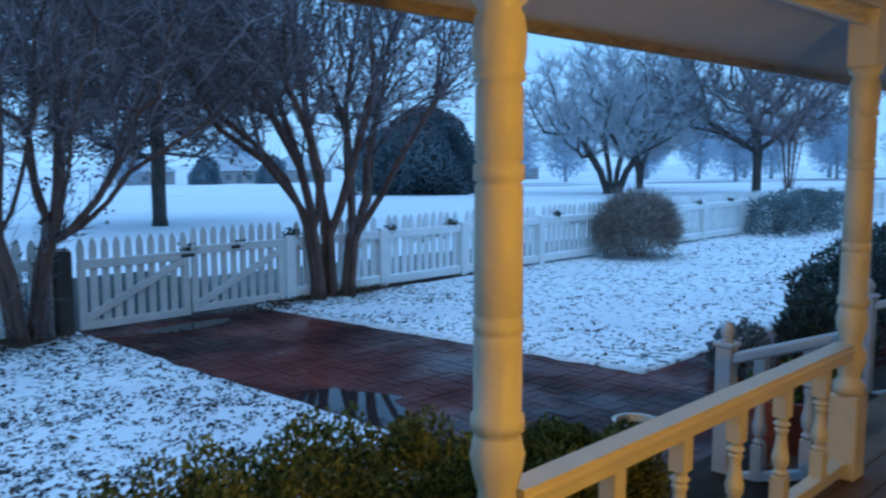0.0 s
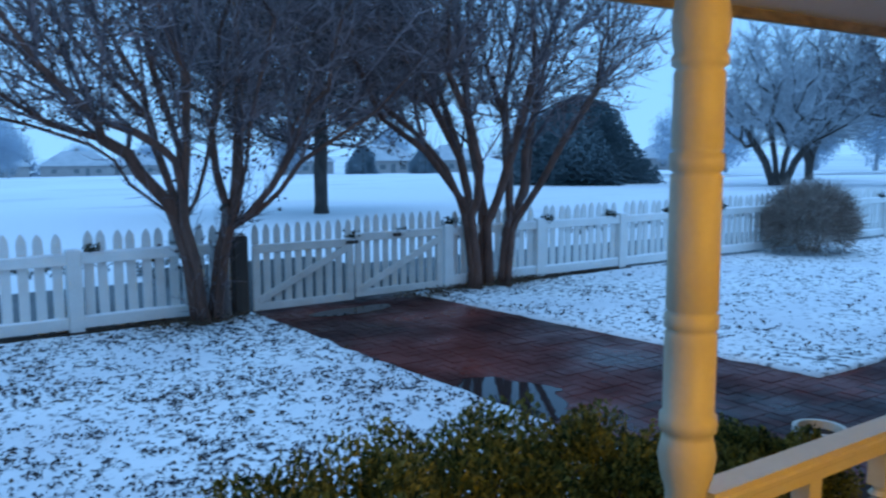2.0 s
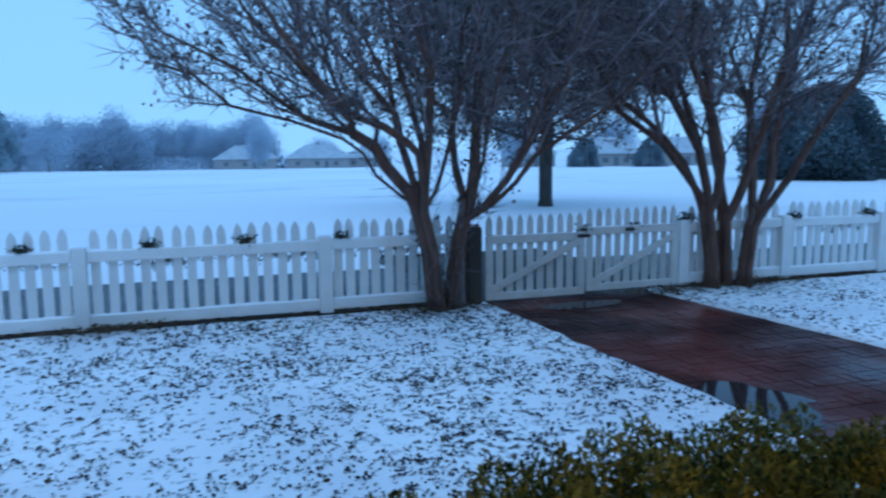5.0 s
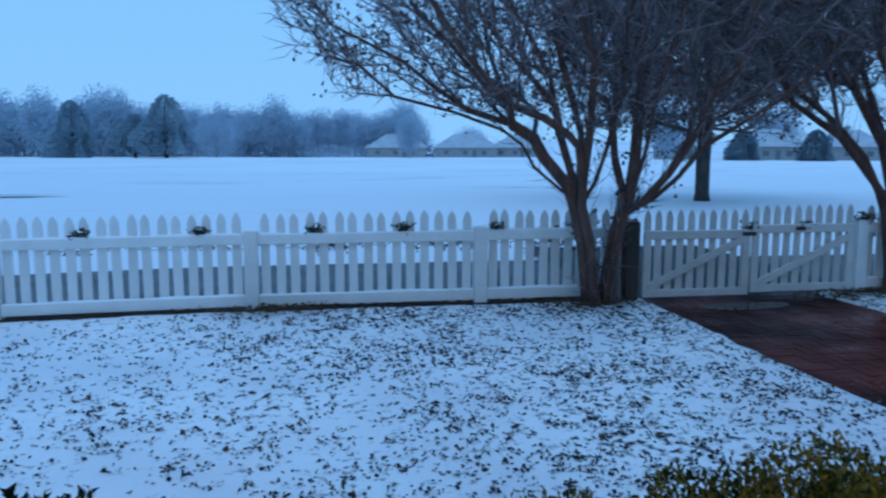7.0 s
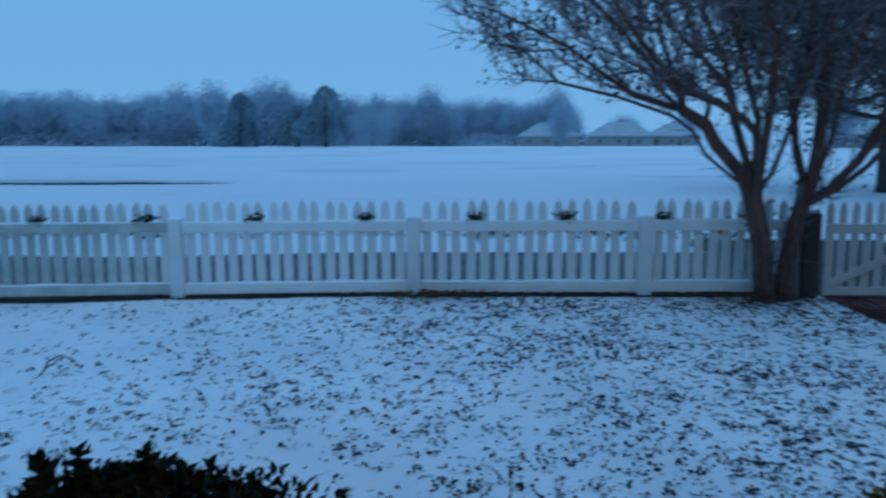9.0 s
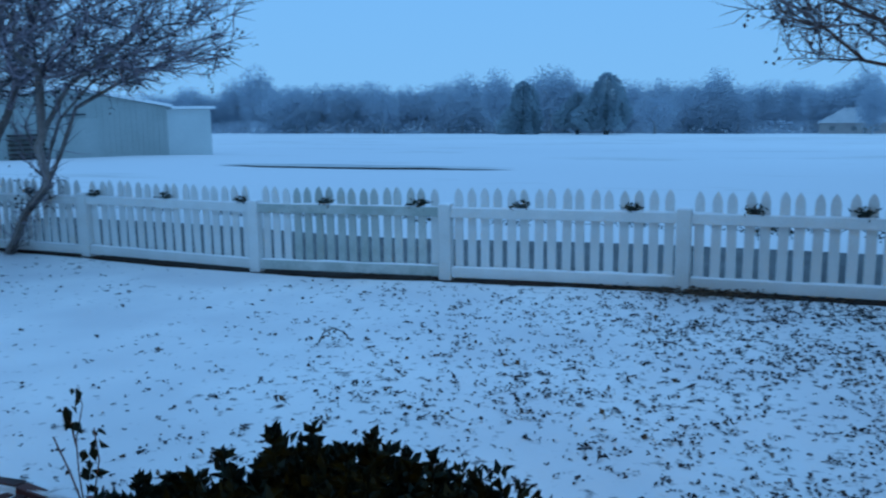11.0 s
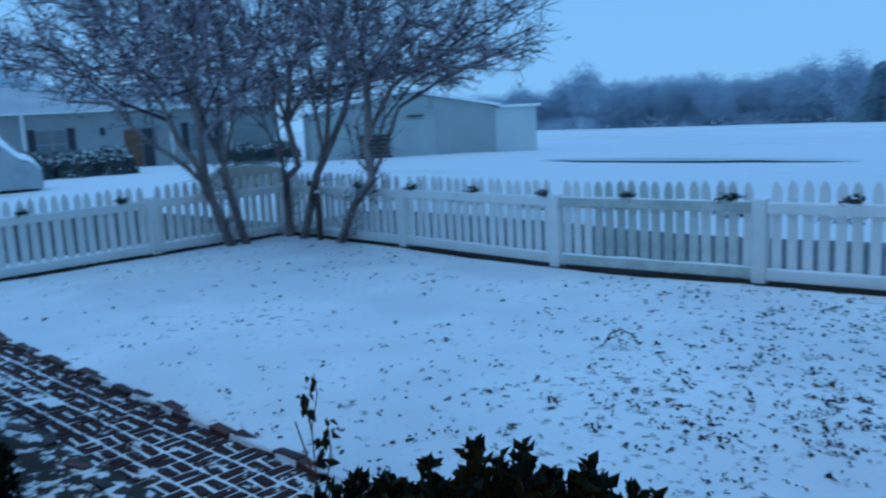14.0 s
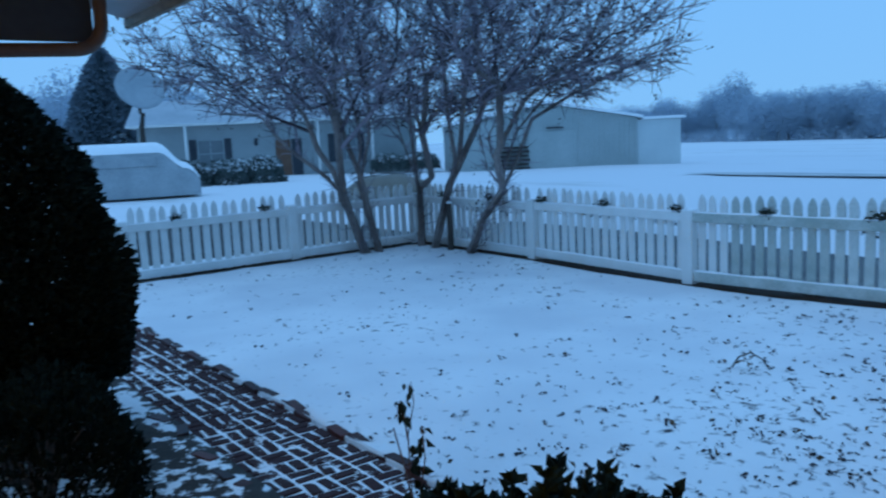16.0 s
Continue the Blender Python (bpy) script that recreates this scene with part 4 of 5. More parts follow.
def fence_run(at, turn, posts, label, stained=(), pitch=0.1435, dip=lambda x: 0.0):
    """A run along local x, seen from -y: posts, two rails between each pair and pickets behind them."""
    ob = thing("picket_fence", at, label, "fence", "white picket fence", turn)
    for x in posts:
        q = part("post", POST, None, ob)
        q.location = (x, 0, 0.55 * dip(x))
        cap = part("snow_cap", POST_CAP, None, q)
    for n, (a, b) in enumerate(zip(posts[:-1], posts[1:])):
        paint = FENCE_STAINED if n in stained else FENCE_PAINT
        sag = [0.006 * math.sin(a * 3.1), 0.006 * math.sin(b * 3.1)]
        for name, z0, z1 in (("top_rail", 0.685, 0.785), ("bottom_rail", 0.055, 0.165)):
            share = 0.5 if z0 > 0.4 else 1.0
            ends = (a, b, share * dip(a), share * dip(b))
            part(name, shear(Geo().box(a + 0.07, -0.03, z0 + sag[0], b - 0.07, 0.03, z1 + sag[0], c=0.005), *ends), paint, ob)
            nn = max(4, int((b - a) / 0.12))
            xs = [a + 0.075 + (b - a - 0.15) * i / nn for i in range(nn + 1)]
            part("rail_snow", shear(Geo().sheet([xs] * 3, [-0.024, -0.002, 0.024], lambda x, y: z1 + sag[0] + 0.004 + max(0.001, (0.012 + 0.014 * noise.noise(Vector((x * 3, a, z1))))) * (1 - (y / 0.03) ** 2), z1 + sag[0]), *ends), SNOW, ob, smooth=True)
        m = max(2, round((b - a - 0.14) / pitch))
        step = (b - a - 0.14) / m
        for i in range(m):
            q = part("picket", PICKET_GREEN if n in stained and 2 < i < m - 1 else PICKET, None, ob)
            px = a + 0.07 + step * (i + 0.5)
            q.location = (px, 0.032, 0.008 * math.sin(i * 5.3 + a) + 0.6 * dip(px))
            q.rotation_euler = (0.008 * math.sin(i * 3.7), 0.012 * math.sin(i * 2.9 + a), 0)
    return ob


west_posts = [-10.6, -7.9, -5.33, -2.92, -0.46, 1.9, 3.42]
fence_run((0, FY, 0), 0, west_posts, "white-painted picket fence with snow on its rails", stained=(2,), dip=fence_dip)
fence_run((0, FY, 0), 0, [6.28, 7.8, 9.39, 11.25, 13.1, 14.95, 16.8, 18.6, 21.0, 23.4, 25.8, 28.2], "white picket fence running on past the drive")
fence_run((-10.6, FY, 0), 90, [-7.2, -4.72, -2.28, 0.0], "white side fence of the yard meeting the back fence")
# a brown bank of leaves and soil under the fence
for x0, x1 in ((-2.9, 3.6), (-5.4, -2.9), (6.2, 9.5), (-10.6, -5.4)):
    n = int((x1 - x0) / 0.1)
    xs = [x0 + (x1 - x0) * i / n for i in range(n + 1)]
    structure("soil_strip", Geo().sheet([xs] * 5, [8.5, 8.55, 8.62, 8.72, 8.9], lambda x, y: fence_dip(x) + 0.012 + 0.045 * max(0, noise.noise(Vector((x * 1.7, 7, 0)))) * (1 - ((y - 8.66) / 0.26) ** 2) + 0.012, -0.25), SOIL, "strip of wet soil and leaves under the fence", True)

# old dark gate post by the myrtle
dark = thing("gate_post", (3.52, 8.52, 0), "old dark wet wooden gate post with snow on top", "post")
part("shaft", Geo().box(-0.085, -0.08, -0.1, 0.085, 0.08, 0.87, c=0.02), DARK_WOOD, dark)
part("snow_cap", Geo().box(-0.07, -0.065, 0.868, 0.07, 0.065, 0.895, c=0.012), SNOW, dark)

gate = thing("drive_gate", (3.66, 8.54, 0), "white double drive gate of boards with diagonal braces, closed", "gate")
span = 2.5
for k in range(2):
    x0, x1 = k * span / 2 + 0.012, (k + 1) * span / 2 - 0.012
    z = 0.05 * k
    leaf = part("gate_leaf", Geo().box(x0, -0.03, 0.03 + z * 0.5, x1, 0.0, 0.115 + z * 0.5, c=0.005).box(x0, -0.03, 0.66 + z, x1, 0.0, 0.75 + z, c=0.005).box(x0, -0.028, 0.1, x0 + 0.085, 0.001, 0.7 + z, c=0.004).box(x1 - 0.085, -0.028, 0.1, x1, 0.001, 0.7 + z, c=0.004), GATE_PAINT, gate)
    d = Vector((x1 - x0 - 0.12, 0, 0.52))
    m = Matrix.Translation((x0 + 0.06, -0.033, 0.14)) @ Matrix.Rotation(-math.atan2(d.z, d.x), 4, "Y")
    part("brace", Geo().box(0, 0, -0.04, d.length, 0.03, 0.04, m, c=0.004), GATE_PAINT, leaf)
    xs = [x0 + (x1 - x0) * i / 10 for i in range(11)]
    part("rail_snow", Geo().sheet([xs] * 3, [-0.028, -0.014, -0.002], lambda x, y: 0.758 + z + 0.008 * noise.noise(Vector((x * 4, k, 0))), 0.75 + z), SNOW, leaf, smooth=True)
    part("hinge_strap", Geo().box(x0 + 0.5 if k else x1 - 0.1, -0.045, 0.69 + z, x0 + 0.62 if k else x1 + 0.06, -0.031, 0.73 + z, c=0.004), DARK_WOOD, leaf, "dark iron latch")
    for i in range(10):
        q = part("gate_picket", GATE_PICKET, None, leaf)
        q.location = (x0 + 0.05 + (x1 - x0 - 0.1) * i / 9, 0.003, z * 0.8)

# evergreen tufts tied along the rails, with strands under them
def garland(x, y, z, turn=0.0, size=1.0):
    g = Geo()
    q = rng.normal(size=(70, 3)) * [0.042, 0.022, 0.017] * size + [0, 0, 0.03]
    many_leaves(g, q, 0.05 * size, axis=np.array([0, 0, 0.5]), wide=0.4)
    ob = thing("garland_tuft", (x, y, z), "small dark evergreen tuft dusted with snow, tied on the rail", "garland", "garland tufts on the fence", turn)
    part("sprig", g, GARLAND, ob, kind="stuff")
    part("ribbon_band", Geo().tube([(-0.05, 0.0, 0.005), (0, -0.012, 0.012), (0.05, 0.0, 0.005)], [0.008, 0.011, 0.008], 5), DARK_WOOD, ob)
    part("snow_dust", Geo().lathe([(0.002, 0.05), (0.03, 0.048), (0.018, 0.06), (0.003, 0.064)], 7), SNOW, ob)


for x in (-9.9, -8.8, -7.7, -6.6, -5.5, -4.37, -3.22, -2.08, -0.95, 0.18, 1.08, 2.08, 2.95, 4.9, 5.55, 6.32, 7.95, 9.15, 10.4, 11.7, 15.4, 16.6, 18.0):
    gz = 0.79 if x < 3.6 or x > 6.2 else 0.75
    garland(x, FY - (0.05 if 3.6 < x < 6.2 else 0.0), gz + (0.03 if x == 6.32 else 0) + (0.5 * fence_dip(x) if x < 3 else 0), 0, 1.25 if x in (6.32, -3.22) else 1.0)
for y in (7.2, 5.9, 4.6, 3.2):
    garland(-10.6, y, 0.79, 90)
for a, b in ((-10.5, -0.5), (-0.4, 3.4), (6.4, 13.0)):
    g = Geo()
    pts = [(a + (b - a) * i / 80, FY + 0.072, 0.655 + 0.03 * math.sin(i * 0.9 + a) + 0.01 * math.sin(i * 2.7)) for i in range(81)]
    g.tube(pts, [0.004] * 81, 4)
    q = np.array(pts)
    q = np.repeat(q, 26, 0) + rng.normal(size=(len(q) * 26, 3)) * [0.05, 0.006, 0.016] + [0, 0, -0.015]
    q = q[np.sin(q[:, 0] * 5.2) + rng.normal(size=len(q)) * 0.6 > 0.25]
    many_leaves(g, q, 0.036, axis=np.array([0, 0, -0.8]), wide=0.45)
    tagged(part("garland_strand", g, GARLAND), "thin strand of dark garland hanging behind the pickets", "garland")

# ---- shrubs and small plants ----
shrub = thing("round_shrub", (13.3, 8.05, 0), "round leafless tan shrub of dense fine twigs", "shrub")
g = Geo()
n = 9500
d = rng.normal(size=(n, 3))
d[:, 2] = np.abs(d[:, 2]) * 1.1 - 0.55
d /= np.linalg.norm(d, axis=1)[:, None]
base = d * [0.8, 0.75, 0.66] * np.cbrt(rng.uniform(0.05, 0.92, n))[:, None] + [0, 0, 0.52]
many_twigs(g, base, d + rng.normal(size=(n, 3)) * 0.5, 0.2, 0.0045)
part("twig", g, SHRUB_TWIG, shrub, kind="stuff")
for k in range(14):
    a = k * 2.4
    g = Geo().tube([(0.1 * math.cos(a), 0.1 * math.sin(a), -0.05), (0.3 * math.cos(a), 0.3 * math.sin(a), 0.4), (0.6 * math.cos(a), 0.6 * math.sin(a), 0.7 + 0.2 * math.sin(k))], [0.014, 0.01, 0.005], 5)
    part("stem", g, SHRUB_TWIG, shrub)


def bush(name, at, radii, label, leaves, size, material, stems=9, axis=(0, 0, 0.6), wide=0.5, lumps=0.22, seed=0, snow=0):
    """A leafy shrub: stems inside, leaves over a lumpy dome, denser near the outside."""
    ob = thing(name, at, label, "shrub")
    for k in range(stems):
        a = k * 2.4
        r = 0.25 + 0.6 * ((k * 0.37) % 1)
        g = Geo().tube([(0.1 * math.cos(a) * radii[0], 0.1 * math.sin(a) * radii[1], -0.03), (0.5 * r * math.cos(a) * radii[0], 0.5 * r * math.sin(a) * radii[1], radii[2] * 0.5), (r * math.cos(a) * radii[0], r * math.sin(a) * radii[1], radii[2] * 0.85)], [0.014, 0.01, 0.004], 5)
        part("stem", g, BARK_DARK, ob)
    d = rng.normal(size=(leaves, 3))
    d[:, 2] = np.abs(d[:, 2])
    d /= np.linalg.norm(d, axis=1)[:, None]
    lump = np.array([noise.noise(Vector(q * 2.6) + Vector((seed * 3.7, 0, 0))) for q in d])
    fill = np.cbrt(rng.uniform(0.5, 1.0, leaves))
    box = np.maximum(np.abs(d).max(1), 0.3)[:, None] ** 0.45
    q = d / box * np.array(radii) * (fill * (1 + lumps * lump))[:, None] * [1, 1, 0.95] + [0, 0, 0.02]
    g = Geo()
    many_leaves(g, q, size, axis=d * 0.8 + np.array(axis), spread=0.55, wide=wide)
    part("foliage", g, material, ob, kind="stuff")
    if snow:
        g = Geo()
        top = q[(d[:, 2] > 0.55) & (fill > 0.93)][:snow]
        many_leaves(g, top + [0, 0, 0.01], size * 0.9, axis=np.array([0, 0, 0.1]), spread=0.6, wide=0.8)
        part("snow_dust", g, SNOW, ob, kind="stuff")
    return ob


for k, (x, y, rx, ry, h) in enumerate(((0.98, 2.2, 0.4, 0.38, 0.74), (1.46, 2.2, 0.46, 0.44, 0.84), (2.0, 2.2, 0.46, 0.44, 0.86), (2.52, 2.15, 0.44, 0.42, 0.78), (2.95, 2.1, 0.32, 0.36, 0.66), (3.42, 2.12, 0.36, 0.34, 0.6))):
    bush("boxwood_bush", (x, y, 0), (rx, ry, h), "yellow-green clipped boxwood below the porch rail", 17000, 0.027, BOXWOOD, seed=k, lumps=0.3)


def holly(at, r, h, label, seed):
    """A dark shrub of upright shoots that end in whorls of leaves."""
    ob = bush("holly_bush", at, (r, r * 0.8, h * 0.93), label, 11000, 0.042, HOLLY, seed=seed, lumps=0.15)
    g = Geo()
    tops = []
    for k in range(60):
        a, q = k * 2.39996, math.sqrt((k + 0.5) / 60)
        x, y = q * r * 0.9 * math.cos(a), q * r * 0.75 * math.sin(a)
        z = h * (0.98 - 0.28 * q * q) + 0.04 * math.sin(k * 5.1)
        g.tube([(x * 0.8, y * 0.8, z - 0.25), (x, y, z)], [0.006, 0.004], 4)
        for w in range(5):
            tops += [(x, y, z - 0.03 * w, 0.7 - 0.3 * w)] * 9
    tops = np.array(tops)
    ang = rng.uniform(0, 6.283, len(tops))
    many_leaves(g, tops[:, :3], 0.044, axis=np.stack([np.cos(ang), np.sin(ang), tops[:, 3] + 0.2], 1) * 1.5, spread=0.35, wide=0.55)
    part("shoot", g, HOLLY, ob, kind="stuff")
    return ob


holly((-0.79, 2.2, 0), 0.62, 0.94, "dark spiny-leaved holly bush below the porch", 3)
holly((-1.35, 2.25, 0), 0.4, 0.7, "low dark holly shoots beside a larger bush", 5)
holly((0.06, 2.25, 0), 0.26, 0.55, "low dark holly bush between taller ones", 6)
bush("boxwood_bush", (0.52, 2.25, 0), (0.36, 0.36, 0.6), "low yellow-green bush below the porch", 6000, 0.032, BOXWOOD, seed=9)
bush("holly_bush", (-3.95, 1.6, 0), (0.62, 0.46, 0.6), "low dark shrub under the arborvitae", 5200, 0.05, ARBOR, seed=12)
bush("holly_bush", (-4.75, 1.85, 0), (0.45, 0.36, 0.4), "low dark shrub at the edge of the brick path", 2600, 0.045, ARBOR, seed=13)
for k, (x, y, r, h) in enumerate(((8.0, 2.75, 0.42, 0.55), (9.6, 3.0, 0.8, 0.85), (11.0, 3.0, 0.9, 1.05), (12.6, 2.9, 1.0, 1.2), (14.4, 2.8, 1.0, 1.25))):
    bush("evergreen_bush", (x, y, 0), (r, r * 0.85, h), "dark green rounded bush along the house bed", 5000, 0.06, NEEDLES, seed=20 + k)
bush("grey_shrub", (6.95, 3.05, 0), (0.24, 0.22, 0.42), "small dull grey-green shrub beyond the stair newel", 1200, 0.05, DULL_LEAF, seed=27)
for k, (x, r, h) in enumerate(((19.2, 0.9, 0.95), (20.8, 1.0, 1.0), (22.4, 0.9, 0.9))):
    bush("hedge_bush", (x, 8.0, 0), (r, 0.6, h), "dull green bush in front of the far fence", 2200, 0.08, DULL_LEAF, seed=30 + k)


def rose(at):
    ob = thing("rose_plant", at, "thin leggy rose with a few drooping dark leaves", "plant")
    stems = [[(0, 0, 0), (0.01, 0, 0.4), (-0.01, 0.0, 0.62), (-0.01, 0, 0.74), (0.02, 0.01, 0.86), (0.01, 0.01, 0.93)], [(0.02, 0, 0), (0.03, 0, 0.5), (0.07, 0.01, 0.68), (0.06, 0.01, 0.79)],
             [(-0.01, 0, 0.72), (-0.03, 0, 0.82), (-0.05, 0.0, 0.85)], [(0.0, 0, 0.5), (-0.06, 0.01, 0.62), (-0.13, 0.02, 0.73)], [(0.02, 0, 0.45), (0.09, 0, 0.6)]]
    for s in stems:
        part("stem", Geo().tube(s, [0.0035 - 0.0004 * i for i in range(len(s))], 5), BARK_MYRTLE, ob)
    spots = [(-0.05, 0, 0.85), (-0.055, 0, 0.845), (-0.03, 0, 0.86), (-0.03, 0, 0.82), (-0.01, 0, 0.81), (0.01, 0, 0.9), (0.06, 0.01, 0.78), (0.07, 0.01, 0.75), (0.05, 0, 0.73), (0.02, 0, 0.72), (0.03, 0, 0.68), (0.0, 0, 0.65), (0.05, 0, 0.64), (0.02, 0, 0.6), (0.08, 0, 0.58), (0.09, 0, 0.6), (0.01, 0, 0.93)]
    q = np.repeat(np.array(spots), 2, 0) + rng.normal(size=(len(spots) * 2, 3)) * 0.005
    for k in range(len(q)):
        g = Geo()
        many_leaves(g, q[k:k + 1], 0.046, axis=np.array([0.1, 0, -0.9]), spread=0.5, wide=0.55)
        part("leaf", g, HOLLY, ob)


rose((-1.83, 2.4, 0.0))
weed = thing("weed_stalk", (-2.86, 5.95, 0.01), "curled dead weed stalk lying on the snow", "plant")
part("stalk", Geo().tube([(-0.1, -0.05, 0), (-0.08, 0, 0.07), (0, 0.02, 0.11), (0.1, 0, 0.09), (0.16, 0, 0.02)], [0.008, 0.007, 0.006, 0.005, 0.004], 5), DARK_WOOD, weed)
g = Geo()
many_leaves(g, rng.normal(size=(10, 3)) * [0.04, 0.03, 0.02] + [0, 0, 0.05], 0.045)
part("leaves", g, DEAD_LEAF, weed)
pile = Geo()
q = rng.normal(size=(500, 3)) * [0.35, 0.14, 0.0] + [0, 0, 0.02]
q[:, 2] += np.abs(rng.normal(size=500)) * 0.03
many_leaves(pile, q, 0.045, axis=np.array([0, 0, 0.0]), wide=0.7)
for k, w in enumerate(pile.v):
    pile.v[k] = (w[0], w[1], max(0.0, w[2] * 0.5))
for x, y in ((2.95, 8.25), (5.9, 8.35), (7.2, 8.4), (-0.3, 8.45)):
    ob = tagged(part("leaf_pile", pile, DEAD_LEAF, kind="stuff"), "heap of wet brown leaves at the foot of the fence", "leaves")
    ob.location = (x, y, 0.038)

# ---- pots by the porch steps ----
pot = thing("plant_pot", (4.24, 2.33, -0.01), "round cream-rimmed pot of bare soil", "pot")
part("bowl", Geo().lathe([(0.09, 0), (0.105, 0.2), (0.115, 0.36), (0.13, 0.38), (0.13, 0.41), (0.108, 0.41), (0.1, 0.37), (0.02, 0.37)], 24), POT_CREAM, pot, smooth=False)
part("soil", Geo().lathe([(0.099, 0.372), (0.06, 0.385), (0.01, 0.38)], 16), SOIL, pot)
pot = thing("plant_pot", (3.98, 2.42, -0.01), "small pale pot half hidden by the hedge", "pot")
part("bowl", Geo().lathe([(0.09, 0), (0.12, 0.24), (0.135, 0.27), (0.135, 0.29), (0.115, 0.29), (0.11, 0.25), (0.02, 0.25)], 24), POT_CREAM, pot)
part("soil", Geo().lathe([(0.108, 0.252), (0.06, 0.262), (0.01, 0.26)], 12), SOIL, pot)
for x, y, h in ((5.35, 2.0, 0.4), (5.95, 2.02, 0.36)):
    pot = thing("terracotta_pot", (x, y, -0.01), "terracotta pot with low green leaves", "pot", "terracotta pots")
    part("bowl", Geo().lathe([(0.17, 0), (0.22, h * 0.8), (0.26, h * 0.82), (0.26, h), (0.23, h), (0.22, h - 0.05), (0.02, h - 0.05)], 24), TERRACOTTA, pot)
    part("soil", Geo().lathe([(0.215, h - 0.048), (0.1, h - 0.03), (0.01, h - 0.03)], 12), SOIL, pot)
    g = Geo()
    many_leaves(g, rng.normal(size=(120, 3)) * [0.09, 0.09, 0.03] + [0, 0, h + 0.02], 0.08, axis=np.array([0, 0, 0.9]), wide=0.35)
    part("leaves", g, GREEN_PLANT, pot)

# ---- porch ----
PY, FLOOR = 1.45, 0.2


def turned_post(at, label):
    ob = thing("porch_post", at, label, "post", "turned porch posts")
    top = 2.48 - at[2]
    z = lambda w: w - at[2]
    R = 0.067
    prof = [(R * 1.1, z(0.62)), (R * 1.1, z(0.68)), (R * 0.75, z(0.7)), (R * 0.8, z(0.73)), (R * 1.12, z(0.79)), (R * 1.12, z(0.84)), (R * 0.8, z(0.87)), (R * 0.78, z(0.9)), (R * 1.0, z(0.95)), (R * 1.12, z(1.0)), (R * 0.98, z(1.05)),
            (R * 0.9, z(1.065)), (R * 1.08, z(1.07)), (R * 1.1, z(1.09)), (R * 1.08, z(1.11)), (R * 0.97, z(1.115)), (R * 0.98, z(1.3)), (R * 0.98, z(1.325)), (R * 0.86, z(1.332)), (R * 1.02, z(1.338)), (R * 1.02, z(1.372)), (R * 0.86, z(1.378)), (R * 0.98, z(1.385)),
            (R * 0.97, z(1.55)), (R * 0.95, z(1.72)), (R * 0.84, z(1.73)), (R * 1.0, z(1.735)), (R * 1.0, z(1.775)), (R * 0.84, z(1.781)), (R * 0.95, z(1.79)), (R * 0.93, z(1.97)), (R * 0.84, z(1.983)), (R * 1.02, z(1.99)), (R * 1.03, z(2.01)), (R * 0.93, z(2.02)),
            (R * 1.03, z(2.05)), (R * 1.06, z(2.1)), (R * 0.95, z(2.15)), (R * 0.8, z(2.17)), (R * 1.1, z(2.19)), (R * 1.1, z(2.22))]
    part("shaft", Geo().lathe(prof, 28), PORCH_PAINT, ob, smooth=True)
    part("foot_block", Geo().box(-0.07, -0.07, 0, 0.07, 0.07, 0.625 - at[2], c=0.006), PORCH_PAINT, ob)
    part("head_block", Geo().box(-0.068, -0.068, 2.215 - at[2], 0.068, 0.068, top, c=0.006), PORCH_PAINT, ob)
    return ob


posts = [2.136, 4.76, 7.15, 9.9]
for x in posts:
    turned_post((x, PY, FLOOR), "turned wooden porch post painted cream, lit yellow by the lamp")


def baluster(r):
    z0, z1 = 0.3, 0.79
    return Geo().box(-r, -r, 0.27, r, r, 0.4, c=0.003).box(-r, -r, 0.66, r, r, 0.8, c=0.003).lathe(
        [(r * 0.75, 0.4), (r * 1.1, 0.415), (r * 0.7, 0.43), (r * 1.05, 0.45), (r * 1.2, 0.48), (r * 0.85, 0.53), (r * 0.7, 0.58), (r * 0.95, 0.605), (r * 0.7, 0.615), (r * 1.15, 0.63), (r * 0.75, 0.645), (r * 0.8, 0.66)], 12)


BALUSTER = baluster(0.032).mesh("baluster", PORCH_PAINT)
STAIR_BALUSTER = baluster(0.032).mesh("stair_baluster", STAIR_PAINT)


def railing(a, b, label, top, n, first=None):
    a, b = Vector(a), Vector(b)
    L = (b - a).length
    ob = thing("porch_rail", (a.x, a.y, 0), label, "railing", "porch rails", math.degrees(math.atan2(b.y - a.y, b.x - a.x)))
    part("handrail", Geo().prism([(0, top - 0.075), (L, top - 0.075), (L, top - 0.02), (L, top), (0, top)], -0.042, 0.042), PORCH_PAINT, ob)
    part("handrail_cap", Geo().box(0, -0.048, top - 0.05, L, 0.048, top - 0.012, c=0.012), PORCH_PAINT, ob)
    part("bottom_rail", Geo().box(0, -0.035, 0.235, L, 0.035, 0.295, c=0.006), PORCH_PAINT, ob)
    for i in range(n):
        q = part("baluster", BALUSTER, None, ob)
        q.location = (L * (i + 0.5) / n if first is None else first + 0.43 * i, 0, top - 0.87)
    return ob


